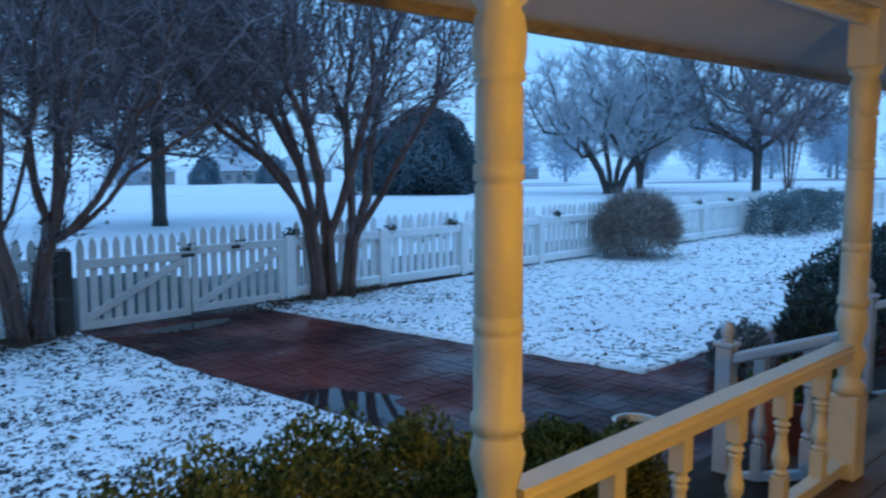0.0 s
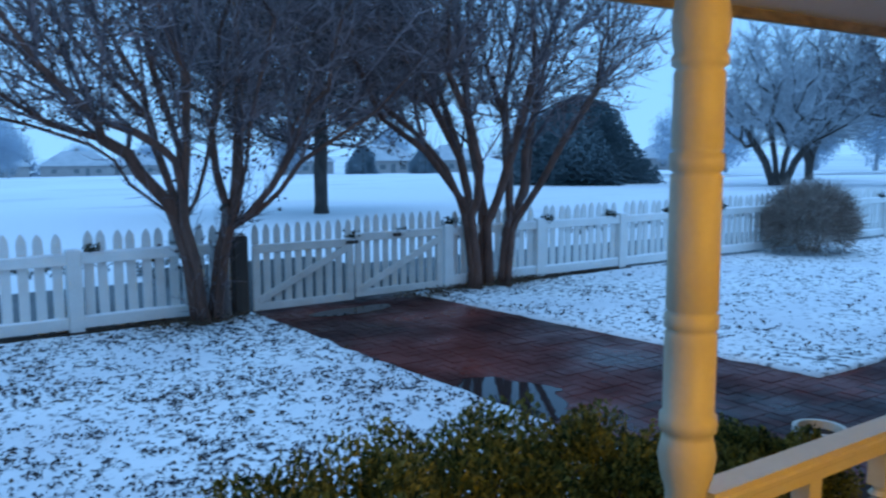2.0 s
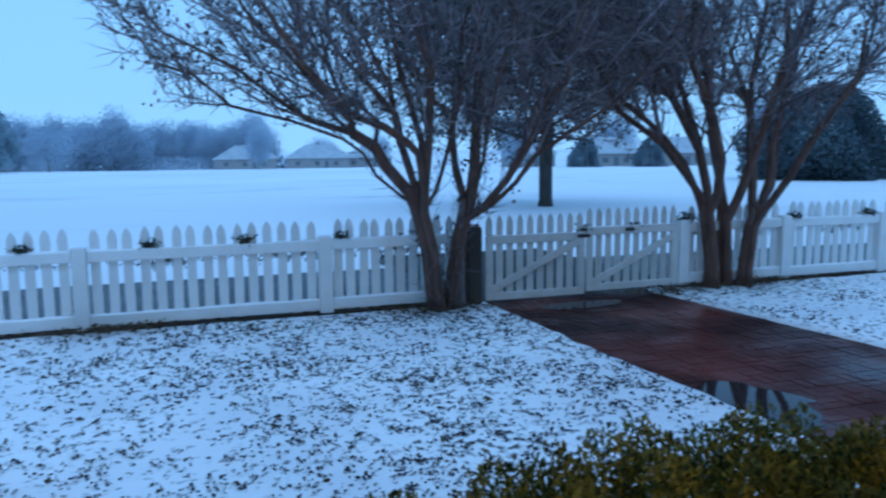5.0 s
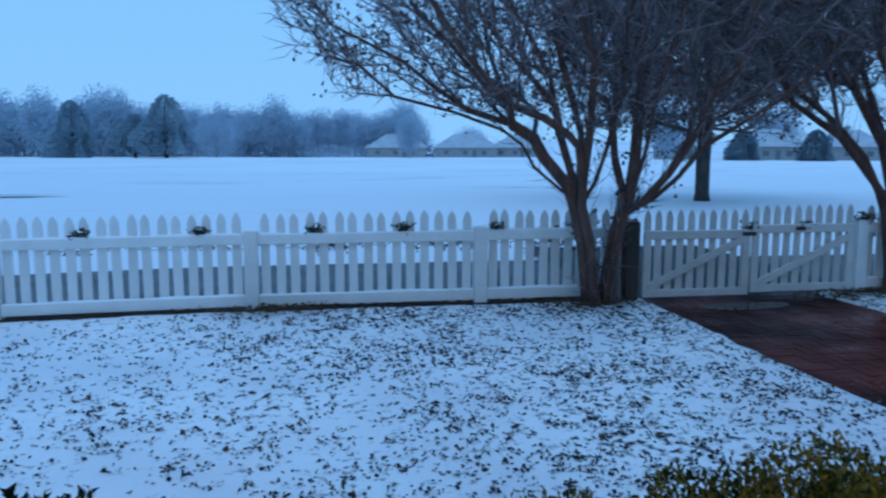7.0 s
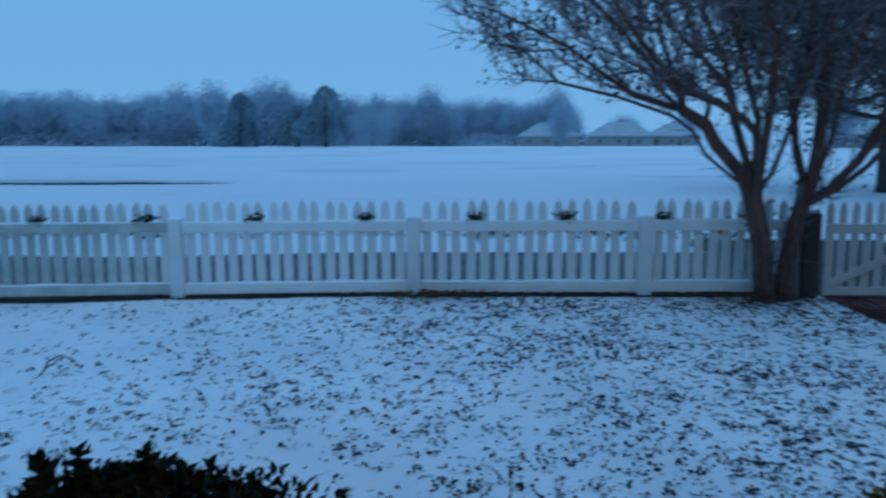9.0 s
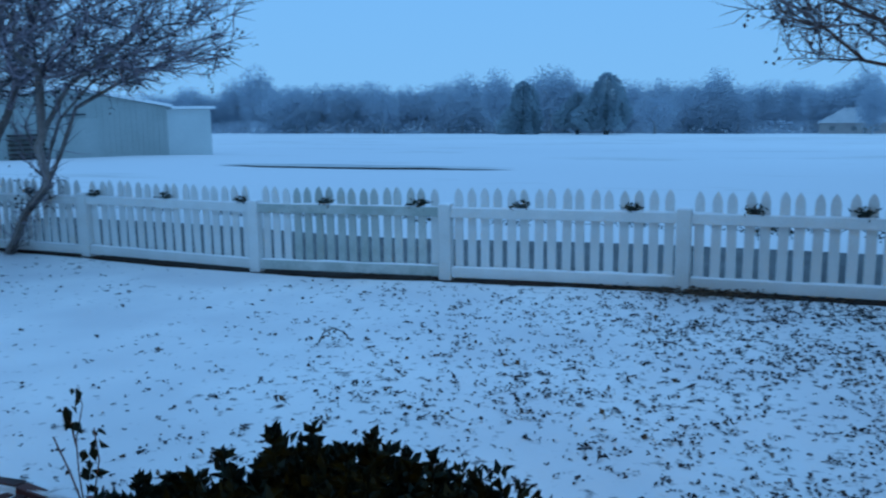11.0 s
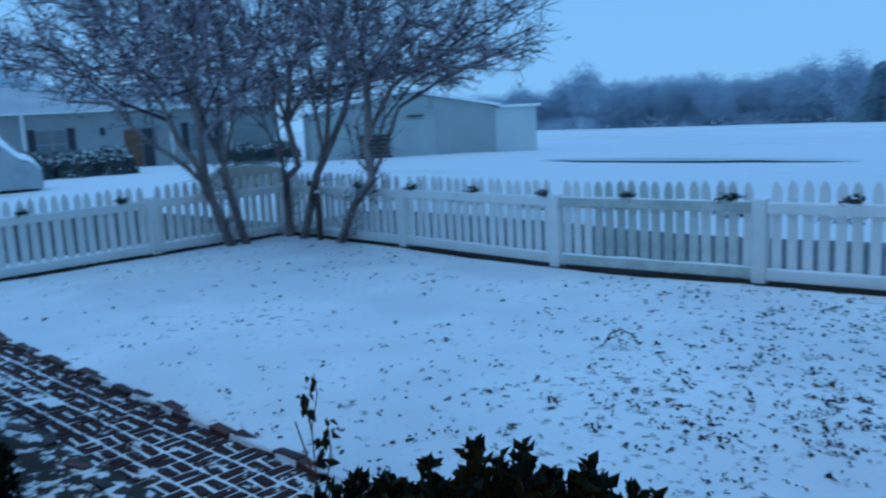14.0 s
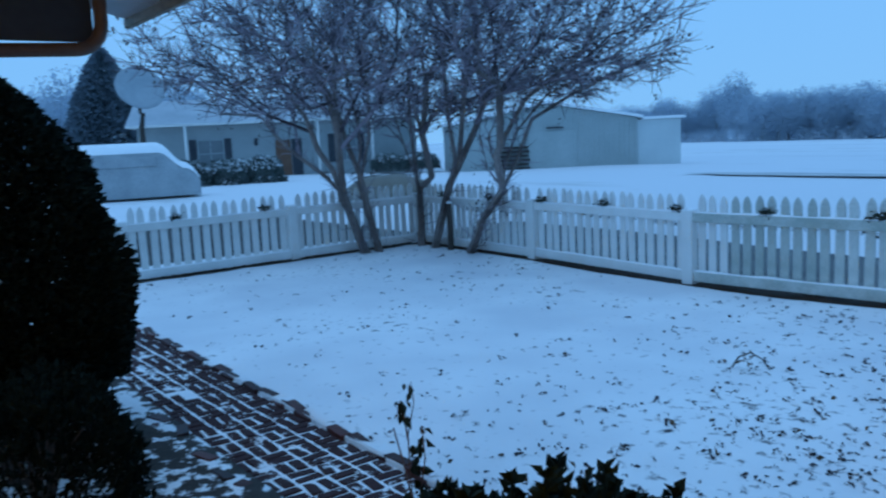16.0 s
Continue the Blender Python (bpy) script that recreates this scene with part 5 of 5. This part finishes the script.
railing((2.2, PY), (4.69, PY), "cream porch railing with turned balusters, yellow in the lamplight", 0.89, 5, first=0.49)
railing((7.22, PY), (9.83, PY), "cream porch railing with turned balusters beyond the steps", 0.87, 8)
def stair_rail(x, label):
    """A rail that slopes down from a porch post to the newel at the foot of the step."""
    a, b, fall = PY + 0.07, 2.09, -0.21
    ob = thing("stair_rail", (x, a, 0), label, "railing", "stair rails", 90)
    L = b - a
    part("handrail", shear(Geo().box(0, -0.045, 0.85, L, 0.045, 0.915, c=0.012), 0, L, 0, fall), STAIR_PAINT, ob)
    part("bottom_rail", shear(Geo().box(0, -0.03, 0.13, L, 0.03, 0.185, c=0.006), 0, L, 0, fall * 0.85), STAIR_PAINT, ob)
    for u in (0.27, 0.73):
        q = part("baluster", STAIR_BALUSTER, None, ob)
        q.location, q.scale = (L * u, 0, 0.9 - 1.28 * 0.82 + fall * u), (1, 1, 1.28)
    return ob


for x in (4.86, 7.15):
    stair_rail(x, "white stair rail sloping down to a newel")
    ob = thing("newel_post", (x, 2.14, 0), "white stair newel with a turned finial", "post", "stair newels")
    part("shaft", Geo().box(-0.047, -0.047, -0.06, 0.047, 0.047, 0.73, c=0.006), STAIR_PAINT, ob)
    part("cap", Geo().box(-0.062, -0.062, 0.73, 0.062, 0.062, 0.758, c=0.008), STAIR_PAINT, ob)
    part("finial", Geo().lathe([(0.045, 0.758), (0.027, 0.772), (0.031, 0.785), (0.042, 0.812), (0.035, 0.84), (0.015, 0.865), (0.006, 0.88)], 14), STAIR_PAINT, ob, smooth=True)

structure("bed_front", Geo().box(2.9, 1.575, -0.1, 4.94, 2.31, 0.004).box(7.08, 1.575, -0.1, 12.0, 2.31, 0.004).box(4.94, 1.955, -0.1, 7.08, 2.31, 0.003), SOIL, "dark planting bed in front of the porch")
floor = structure("porch_floor", Geo().box(-3.2, -1.3, -0.08, 10.2, 1.56, FLOOR - 0.03), DARK_WOOD, "porch deck of painted boards")
for i in range(20):
    y0 = -1.28 + i * 0.142
    part("board", Geo().box(-3.2, y0, FLOOR - 0.029, 10.2, y0 + 0.136, FLOOR, c=0.003), FLOOR_BOARDS, floor)
structure("porch_step", Geo().box(4.95, 1.57, -0.08, 7.07, 1.95, 0.07, c=0.01), FLOOR_BOARDS, "single wooden porch step")
structure("wall_house", Geo().box(-3.2, -1.5, -0.1, 10.2, -1.3, 3.0), SIDING, "white house wall at the back of the porch")
structure("ceiling", Geo().box(-3.25, -1.3, 2.66, 10.2, 1.44, 2.72), SOFFIT_PAINT, "painted porch ceiling")
header = structure("beam_header", Geo().box(-3.2, PY - 0.07, 2.48, 10.2, PY + 0.07, 2.66, c=0.005), PORCH_PAINT, "painted beam over the porch posts")
structure("soffit", Geo().box(-3.45, 0, 0, 10.2, 0.6, 0.025, Matrix.Translation((0, 1.525, 2.455)) @ Matrix.Rotation(radians(-14.5), 4, "X")), SOFFIT_PAINT, "grey underside of the porch eave")
eave_y, eave_z = 2.09, 2.305
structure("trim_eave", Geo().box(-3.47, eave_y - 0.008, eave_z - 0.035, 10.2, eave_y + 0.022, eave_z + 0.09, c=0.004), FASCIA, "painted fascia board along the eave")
structure("roof_porch", Geo().box(-3.3, 0, 0, 10.2, 3.75, 0.08, Matrix.Translation((0, 2.16, 2.47)) @ Matrix.Rotation(radians(163), 4, "X") @ Matrix.Diagonal((1, 1, -1, 1))), SNOW, "snow-covered porch roof")

# spindle frieze under the beam
frieze = thing("spindle_frieze", (0, PY, 0), "cream spindle frieze between the porch posts", "trim")
part("bottom_bar", Geo().box(2.206, -0.02, 2.405, 4.69, 0.02, 2.432, c=0.004), PORCH_PAINT, frieze)
SPINDLE = Geo().lathe([(0.012, 2.43), (0.018, 2.438), (0.009, 2.446), (0.019, 2.456), (0.009, 2.466), (0.016, 2.474), (0.012, 2.482)], 8).mesh("spindle", PORCH_PAINT)
for i in range(30):
    q = part("spindle", SPINDLE, None, frieze)
    q.location = (2.245 + i * 0.083, 0, 0)

# bent pipe bracket below the end of the eave
pipe = thing("eave_pipe", (-3.08, 0, 0), "brown bent metal pipe frame hanging below the porch eave", "pipe")
arc = [(0, 1.78 + 0.1 * math.sin(radians(a)), 2.23 - 0.1 * math.cos(radians(a))) for a in range(0, 91, 15)]
part("tube", Geo().tube([(0, -0.9, 2.05), (0, 0.4, 2.085), (0, 1.3, 2.115)] + arc + [(0, 1.88, 2.39)], [0.027] * 11, 12), RUST_PIPE, pipe, smooth=True)
part("strut", Geo().tube([(-0.02, 1.78, 2.44), (-0.02, 1.3, 2.29), (-0.02, 0.6, 2.26)], [0.012] * 3, 8), RUST_PIPE, pipe, smooth=True)
part("panel", Geo().box(-0.06, -0.9, 2.165, -0.045, 1.86, 2.62), SHUTTER, pipe, "dark end panel")

lamp = thing("wall_lantern", (1.8, -1.3, 1.82), "glowing porch wall lantern", "lamp")
part("backplate", Geo().box(-0.06, 0.0, -0.12, 0.06, 0.03, 0.12, c=0.01), DARK_WOOD, lamp)
part("arm", Geo().tube([(0, 0.03, 0.1), (0, 0.1, 0.24), (0, 0.22, 0.2)], [0.012] * 3, 8), DARK_WOOD, lamp)
part("roof", Geo().lathe([(0.1, 0.14), (0.09, 0.16), (0.02, 0.22)], 12, (0, 0.22, 0)), DARK_WOOD, lamp)
part("bulb", Geo().lathe([(0.01, 0.075), (0.03, 0.09), (0.03, 0.12), (0.015, 0.135)], 12, (0, 0.22, 0)), glow, lamp)

# ---- neighbouring house, shed, car and yard things ----
def window(parent, x, z0, w, h, y=-0.02, shutters=True):
    q = part("window", Geo().box(x - w / 2, y - 0.04, z0, x + w / 2, y + 0.02, z0 + h), HOUSE_WALL, parent)
    for a in range(2):
        for b in range(2):
            part("pane", Geo().box(x - w / 2 + 0.06 + a * (w - 0.06) / 2, y - 0.05, z0 + 0.06 + b * (h - 0.06) / 2, x - 0.03 + a * (w - 0.06) / 2 + 0.0, y - 0.041, z0 + h / 2 - 0.02 + b * (h - 0.06) / 2), HOUSE_GLASS, q)
    part("sill", Geo().box(x - w / 2 - 0.05, y - 0.1, z0 - 0.06, x + w / 2 + 0.05, y, z0), HOUSE_WALL, q)
    if shutters:
        for s in (-1, 1):
            part("shutter", Geo().box(x + s * (w / 2 + 0.24) - 0.2, y - 0.05, z0 - 0.05, x + s * (w / 2 + 0.24) + 0.2, y - 0.005, z0 + h + 0.05, c=0.01), SHUTTER, parent)


home = thing("house", (-44.8, 22.2, -0.2), "long low white house with dark shutters and a snowy roof", "house", turn=65.7)
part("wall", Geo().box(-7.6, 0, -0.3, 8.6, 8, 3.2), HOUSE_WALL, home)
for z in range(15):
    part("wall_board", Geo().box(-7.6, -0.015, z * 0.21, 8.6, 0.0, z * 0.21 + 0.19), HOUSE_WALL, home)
part("roof", Geo().box(-8.1, -0.7, 3.2, 9.1, 8.7, 3.32), FENCE_PAINT, home, "white eave")
g = Geo()
g.raw([(-8.1, -0.7, 3.325), (9.1, -0.7, 3.325), (9.1, 8.7, 3.325), (-8.1, 8.7, 3.325), (-8.1, 4, 4.9), (9.1, 4, 4.9)], [(0, 1, 5, 4), (2, 3, 4, 5), (1, 2, 5), (3, 0, 4), (0, 3, 2, 1)])
part("roof_snow", g, ROOF_SNOW, home)
window(home, -3.6, 0.75, 1.5, 1.6)
window(home, 4.3, 0.75, 1.3, 1.6)
part("door", Geo().box(0.1, -0.06, 0.02, 1.0, -0.016, 2.15, c=0.01), DOOR_BROWN, home)
# entry recess as a flat dark panel, its shade put into the colour
part("dark_recess_panel", Geo().box(1.05, -0.05, 0.02, 1.65, -0.016, 2.2), SHUTTER, home)
part("wall_lamp", Geo().lathe([(0.05, 1.9), (0.12, 2.0), (0.12, 2.25), (0.03, 2.35)], 8, (-1.0, -0.14, 0)), SHUTTER, home)
for x in (-4.9, 2.6, 5.8):
    part("porch_column", Geo().box(x - 0.07, -0.75, -0.1, x + 0.07, -0.6, 3.2, c=0.01), FENCE_PAINT, home)
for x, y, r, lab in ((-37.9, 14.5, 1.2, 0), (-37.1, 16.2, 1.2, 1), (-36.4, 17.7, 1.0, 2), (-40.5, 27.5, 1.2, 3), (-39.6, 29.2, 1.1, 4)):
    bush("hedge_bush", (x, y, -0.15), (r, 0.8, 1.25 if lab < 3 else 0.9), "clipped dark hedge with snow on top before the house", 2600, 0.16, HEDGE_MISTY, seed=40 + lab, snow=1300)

barn = thing("metal_shed", (-31.6, 39.1, -0.5), "long pale sheet-metal shed with a snowy roof", "shed", turn=61)
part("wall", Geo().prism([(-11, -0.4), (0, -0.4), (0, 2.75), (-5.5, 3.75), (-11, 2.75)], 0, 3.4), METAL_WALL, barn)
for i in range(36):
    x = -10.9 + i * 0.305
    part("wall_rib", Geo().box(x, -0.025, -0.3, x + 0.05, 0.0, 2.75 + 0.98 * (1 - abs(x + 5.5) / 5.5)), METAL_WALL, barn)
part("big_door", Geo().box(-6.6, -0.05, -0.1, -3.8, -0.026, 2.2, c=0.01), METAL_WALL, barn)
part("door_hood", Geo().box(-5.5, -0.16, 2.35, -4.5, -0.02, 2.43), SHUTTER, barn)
# block stands in for the shed's side wall, its lit tone painted on
part("side_wall_block", Geo().box(0.004, 0.12, -0.4, 2.7, 3.3, 2.62, c=0.01), METAL_LIT_SIDE, barn, "paler sheet-metal side wall of the shed")
part("side_roof", Geo().box(0.28, -0.1, 2.625, 2.95, 3.5, 2.78, c=0.03), SNOW, barn, "snow on the side roof")
for s in (0, 1):
    g = Geo()
    a, b = (-5.5, 3.78), ((0.25, 2.74) if s else (-11.25, 2.74))
    g.prism([a, b, (b[0], b[1] + 0.16), (a[0], a[1] + 0.16)], -0.3, 3.7)
    part("roof_snow", g, SNOW, barn)

car = thing("parked_car", (-31.2, 9.95, 0), "large parked car buried under snow", "car", turn=75)
def car_top(x):
    rear, front = min(1.0, max(0.0, (x + 2.4) / 0.5)), min(1.0, max(0.0, (x - 1.0) / 0.9))
    nose = min(1.0, max(0.0, (x - 1.9) / 0.5))
    return 1.35 + 0.62 * rear ** 0.5 - 0.78 * front * front * (3 - 2 * front) - 0.5 * nose ** 2


g = Geo()
rings = []
for k in range(25):
    x = -2.4 + 4.8 * k / 24
    top, w = car_top(x), 0.98 - 0.2 * max(0, abs(x) - 1.9)
    rings.append([(x, w * math.copysign(abs(math.cos(a)) ** 0.55, math.cos(a)), 0.02 + (top - 0.02) * abs(math.sin(a)) ** (0.5 if math.cos(a) else 0.5)) for a in [math.pi * i / 18 for i in range(19)]])
v = [q for ring in rings for q in ring]
f = [(a * 19 + b, (a + 1) * 19 + b, (a + 1) * 19 + b + 1, a * 19 + b + 1) for a in range(24) for b in range(18)]
f += [tuple(range(19)), tuple(range(24 * 19 + 18, 24 * 19 - 1, -1))]
g.raw(v, f)
part("body", g, CAR_PAINT, car, "pale frosted body", smooth=True)
g = Geo()
g.raw([(x, y, z + 0.05) for x, y, z in v], [q for q in f[:432] if 4 <= f.index(q) % 18 <= 13])
part("snow_cover", g, SNOW, car, "layer of snow on the roof and bonnet", smooth=True)
part("side_glass", Geo().box(-1.7, -0.99, 1.15, 0.9, -0.9, 1.5, c=0.01), CAR_PAINT, car, "window dulled by frost")
part("bumper", Geo().box(2.3, -0.8, 0.3, 2.44, 0.8, 0.5, c=0.03), GREY_MESH, car)
for x in (-1.5, 1.5):
    for y in (-0.82, 0.82):
        w = part("wheel", Geo().tube([(x, y - 0.11, 0.34), (x, y - 0.09, 0.34), (x, y + 0.09, 0.34), (x, y + 0.11, 0.34)], [0.3, 0.34, 0.34, 0.3], 20), TYRE, car)
        part("rim", Geo().tube([(x, y - 0.125, 0.34), (x, y - 0.111, 0.34)], [0.16, 0.19], 14), GREY_MESH, w)

dish = thing("satellite_dish", (-42.0, 13.8, 0), "large round grey satellite dish on a pole", "dish")
part("pole", Geo().tube([(0, 0, -0.2), (0, 0, 2.9), (0.05, 0.12, 3.6)], [0.14, 0.13, 0.1], 10), DARK_WOOD, dish)
tilt = Matrix.Translation((0.1, 0, 4.7)) @ Matrix.Rotation(radians(62), 4, "Y") @ Matrix.Rotation(radians(0), 4, "X")
g = Geo().lathe([(0.05, 0.0), (0.5, 0.05), (0.9, 0.16), (1.2, 0.3), (1.22, 0.27), (0.9, 0.11), (0.5, 0.0), (0.05, -0.05)], 28)
g.v = [tuple(tilt @ Vector(q)) for q in g.v]
part("reflector", g, DISH, dish, smooth=True)
part("bracket", Geo().tube([(0, 0, 3.55), (-0.1, 0, 4.1), (0, 0, 4.6)], [0.08, 0.1, 0.08], 8), DARK_WOOD, dish)

tarp = thing("covered_stack", (-21.4, 15.0, -0.05), "low stack under a tan tarpaulin behind the fence", "tarp", turn=60)
part("cover", Geo().sheet([[-1.5 + 0.2 * i for i in range(16)]] * 11, [-1 + 0.2 * i for i in range(11)], lambda x, y: 0.62 * max(0.0, 1 - abs(x / 1.55) ** 3) * max(0.0, 1 - abs(y / 1.05) ** 3) + 0.04 * noise.noise(Vector((x * 2, y * 2, 0))) + 0.04, -0.1), TARP, tarp, smooth=True)
part("cord", Geo().tube([(-1.5, 0, 0.06), (-0.8, 0, 0.62), (0, 0, 0.7), (0.8, 0, 0.62), (1.5, 0, 0.06)], [0.015] * 5, 6), DARK_WOOD, tarp)
stack = thing("lumber_stack", (-35.3, 32.6, -0.5), "stack of dark boards beside the shed", "lumber", turn=61)
for i in range(6):
    part("board", Geo().box(-0.9, -0.4, 0.1 + i * 0.24, 0.9 - 0.1 * (i % 2), 0.4, 0.22 + i * 0.24, c=0.01), DARK_WOOD, stack)


def far_house(x, y, w, d, turn, label, garage=True):
    """A low house with a hipped roof under snow."""
    ob = thing("farm_house", (x, y, ground_z(x, y) - 0.1), label, "house", "houses across the field", turn)
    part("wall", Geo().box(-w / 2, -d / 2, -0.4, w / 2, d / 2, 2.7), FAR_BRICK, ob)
    g = Geo()
    o, h = 0.6, 2.72
    g.raw([(-w / 2 - o, -d / 2 - o, h), (w / 2 + o, -d / 2 - o, h), (w / 2 + o, d / 2 + o, h), (-w / 2 - o, d / 2 + o, h), (-w / 2 + d * 0.45, 0, h + d * 0.33), (w / 2 - d * 0.45, 0, h + d * 0.33)],
          [(0, 1, 5, 4), (2, 3, 4, 5), (1, 2, 5), (3, 0, 4), (0, 3, 2, 1)])
    part("roof", g, ROOF_SNOW, ob, "snowy hipped roof")
    for k in range(3):
        xx = -w * 0.32 + k * w * 0.3
        q = part("window", Geo().box(xx - 0.7, -d / 2 - 0.05, 0.8, xx + 0.7, -d / 2 + 0.02, 2.0), FAR_BRICK, ob)
        part("pane", Geo().box(xx - 0.6, -d / 2 - 0.07, 0.9, xx + 0.6, -d / 2 - 0.051, 1.9), HOUSE_GLASS, q)
    part("door", Geo().box(w * 0.1, -d / 2 - 0.06, 0, w * 0.1 + 0.95, -d / 2 - 0.005, 2.05), HOUSE_GLASS, ob)
    part("chimney", Geo().box(-0.5, 0.3, h + 1, 0.4, 1.1, h + d * 0.33 + 0.7), FAR_BRICK, ob)


for x, y, w, d, turn in ((22, 228, 16, 11, -8), (41, 226, 17, 11, -10), (56, 230, 13, 10, -12), (74, 160, 11, 9, -25), (88, 152, 14, 10, -28), (104, 150, 13, 10, -30), (150, 130, 14, 10, -45)):
    far_house(x, y, w, d, turn, "low brick house with a snowy roof across the field")
road_far = structure("far_road", Geo().sheet([list(np.linspace(62, 240, 90))] * 3, [0, 1, 2], lambda x, y: 0), ROAD, "dark line of a road beyond the field")
for v in road_far.data.vertices:
    k = v.co.y
    y = 62 - (v.co.x - 62) * 0.16 + k * 2.2
    v.co = (v.co.x, y, field_z(v.co.x, y) + 0.22)

# ---- brick paving ----
def brick_mesh(material, w, d, name="brick"):
    return Geo().box(-w / 2, -d / 2, -0.05, w / 2, d / 2, 0.0, c=0.003).mesh(name, material)


def pave(owner, cells, meshes, top, limit, pitch=0.208, tilt=0.004, skip=lambda x, y: False, rest_name="brick_field"):
    """Basket-weave bricks on a square grid; the first ones are parts, the rest joined."""
    rest = Geo()
    done = 0
    g1 = np.random.default_rng(77)
    for i, j, x, y in cells:
        for k in range(2):
            flat = (i + j) % 2 == 0
            bx, by = (x, y + (k - 0.5) * pitch / 2) if flat else (x + (k - 0.5) * pitch / 2, y)
            if skip(bx, by):
                continue
            z = top + g1.normal() * 0.0014
            turn = (0 if flat else math.pi / 2) + g1.normal() * (0.015 if tilt < 0.01 else 0.07)
            rx, ry = g1.normal() * tilt, g1.normal() * tilt
            if done < limit:
                q = part("brick", meshes, None, owner)
                q.location, q.rotation_euler = (bx, by, z), (rx, ry, turn)
                done += 1
            else:
                rest.box(-0.48 * pitch, -0.232 * pitch, -0.05, 0.48 * pitch, 0.232 * pitch, 0.0, Matrix.Translation((bx, by, z)) @ Euler((rx, ry, turn)).to_matrix().to_4x4())
    if rest.v:
        part(rest_name, rest, meshes.materials[0], owner, kind="stuff")


drive = structure("drive_bed", Geo().box(3.3, 2.3, -0.09, 12.0, 3.66, -0.0095).box(3.3, 3.66, -0.09, 6.7, 8.75, -0.0095), BRICK_WET, "brick drive bedding of wet soil")
cells = [(i, j, 3.36 + i * 0.208, 2.4 + j * 0.208) for j in range(31) for i in range(42)]
cells = [c for c in cells if (c[3] < 3.64 and c[2] < 11.9) or drive_left(c[3]) - 0.12 < c[2] < drive_right(c[3]) + 0.12]
cells.sort(key=lambda c: c[3] + 0.35 * c[2])
pave(drive, cells, brick_mesh(BRICK_WET, 0.206, 0.103), -0.006, 300)
def puddle(name, x0, x1, y0, y1, depth, label, cell=0.017):
    """Water where the ground lies low enough, as a fine sheet with a ragged rim."""
    nx, ny = int((x1 - x0) / cell), int((y1 - y0) / cell)
    index, g = {}, Geo()
    v, f = [], []

    def corner(i, j):
        if (i, j) not in index:
            index[i, j] = len(v)
            v.append((x0 + i * cell, y0 + j * cell, 0.0))
        return index[i, j]

    for j in range(ny):
        for i in range(nx):
            x, y = x0 + (i + 0.5) * cell, y0 + (j + 0.5) * cell
            q = Vector((x, y, 0))
            if depth(x, y) + 0.36 * noise.noise(q * 1.7) + 0.13 * noise.noise(q * 4.0) + 0.06 * noise.noise(q * 11) > 0:
                f.append((corner(i, j), corner(i + 1, j), corner(i + 1, j + 1), corner(i, j + 1)))
    g.raw(v, f)
    return structure(name, g, WATER, label)


def basin(x, y):
    return 0.85 * math.exp(-((x - 4.2) / 0.55) ** 2 - ((y - 4.5) / 0.6) ** 2) + 0.14 * math.exp(-((x - 5.05) / 0.6) ** 2 - ((y - 4.35) / 0.42) ** 2) + 0.45 * math.exp(-((x - 4.0) / 0.25) ** 2 - ((y - 6.2) / 0.9) ** 2) - 0.52


puddle("puddle", 3.75, 6.2, 3.3, 7.4, basin, "shallow rain puddle on the brick drive")
puddle("puddle_gate", 3.7, 6.0, 7.5, 8.5, lambda x, y: 0.7 * math.exp(-((x - 4.8) / 0.8) ** 2 - ((y - 8.1) / 0.25) ** 2) - 0.5, "thin film of water before the gate")

path = structure("path_bed", Geo().sheet([list(np.linspace(-11, -2.3, 60))] * 6, list(np.linspace(2.5, 3.22, 6)), lambda x, y: -0.012 + 0.008 * noise.noise(Vector((x * 4, y * 4, 0))), -0.1), SNOW, "snow-filled bedding of the brick path", True)
cells = [(i, j, -2.4 - i * 0.168, 2.6 + j * 0.168) for i in range(48) for j in range(4)]
pave(path, cells, brick_mesh(BRICK_SNOWED, 0.146, 0.061), -0.004, 300, pitch=0.168, tilt=0.035, skip=lambda x, y: noise.noise(Vector((x * 2.3, y * 2.3, 11))) > 0.6)
EDGE = brick_mesh(BRICK_PATH, 0.2, 0.07, "edge_brick")
for i in range(40):
    if noise.noise(Vector((i * 0.7, 0, 5))) > 0.55:
        continue
    q = part("edge_brick", EDGE, None, path)
    q.location = (-2.35 - i * 0.208 + 0.02 * math.sin(i * 4.1), 3.215 + 0.015 * math.sin(i * 3.3), 0.016 + 0.01 * math.sin(i * 2.1))
    q.rotation_euler = (0.1 * math.sin(i * 1.3), 0.08 * math.cos(i * 2), 0.09 * math.sin(i * 1.7))
# broken bricks along the path's inner side
for i in range(22):
    if noise.noise(Vector((i * 0.9, 3, 5))) > 0.1:
        continue
    q = part("edge_brick", EDGE, None, path)
    q.location = (-2.6 - i * 0.21 + 0.05 * math.sin(i * 4.7), 2.47 + 0.04 * math.sin(i * 2.3), 0.012 + 0.01 * math.sin(i * 3.1))
    q.rotation_euler = (0.15 * math.sin(i * 2.3), 0.1 * math.cos(i * 3), 0.3 * math.sin(i * 1.9))
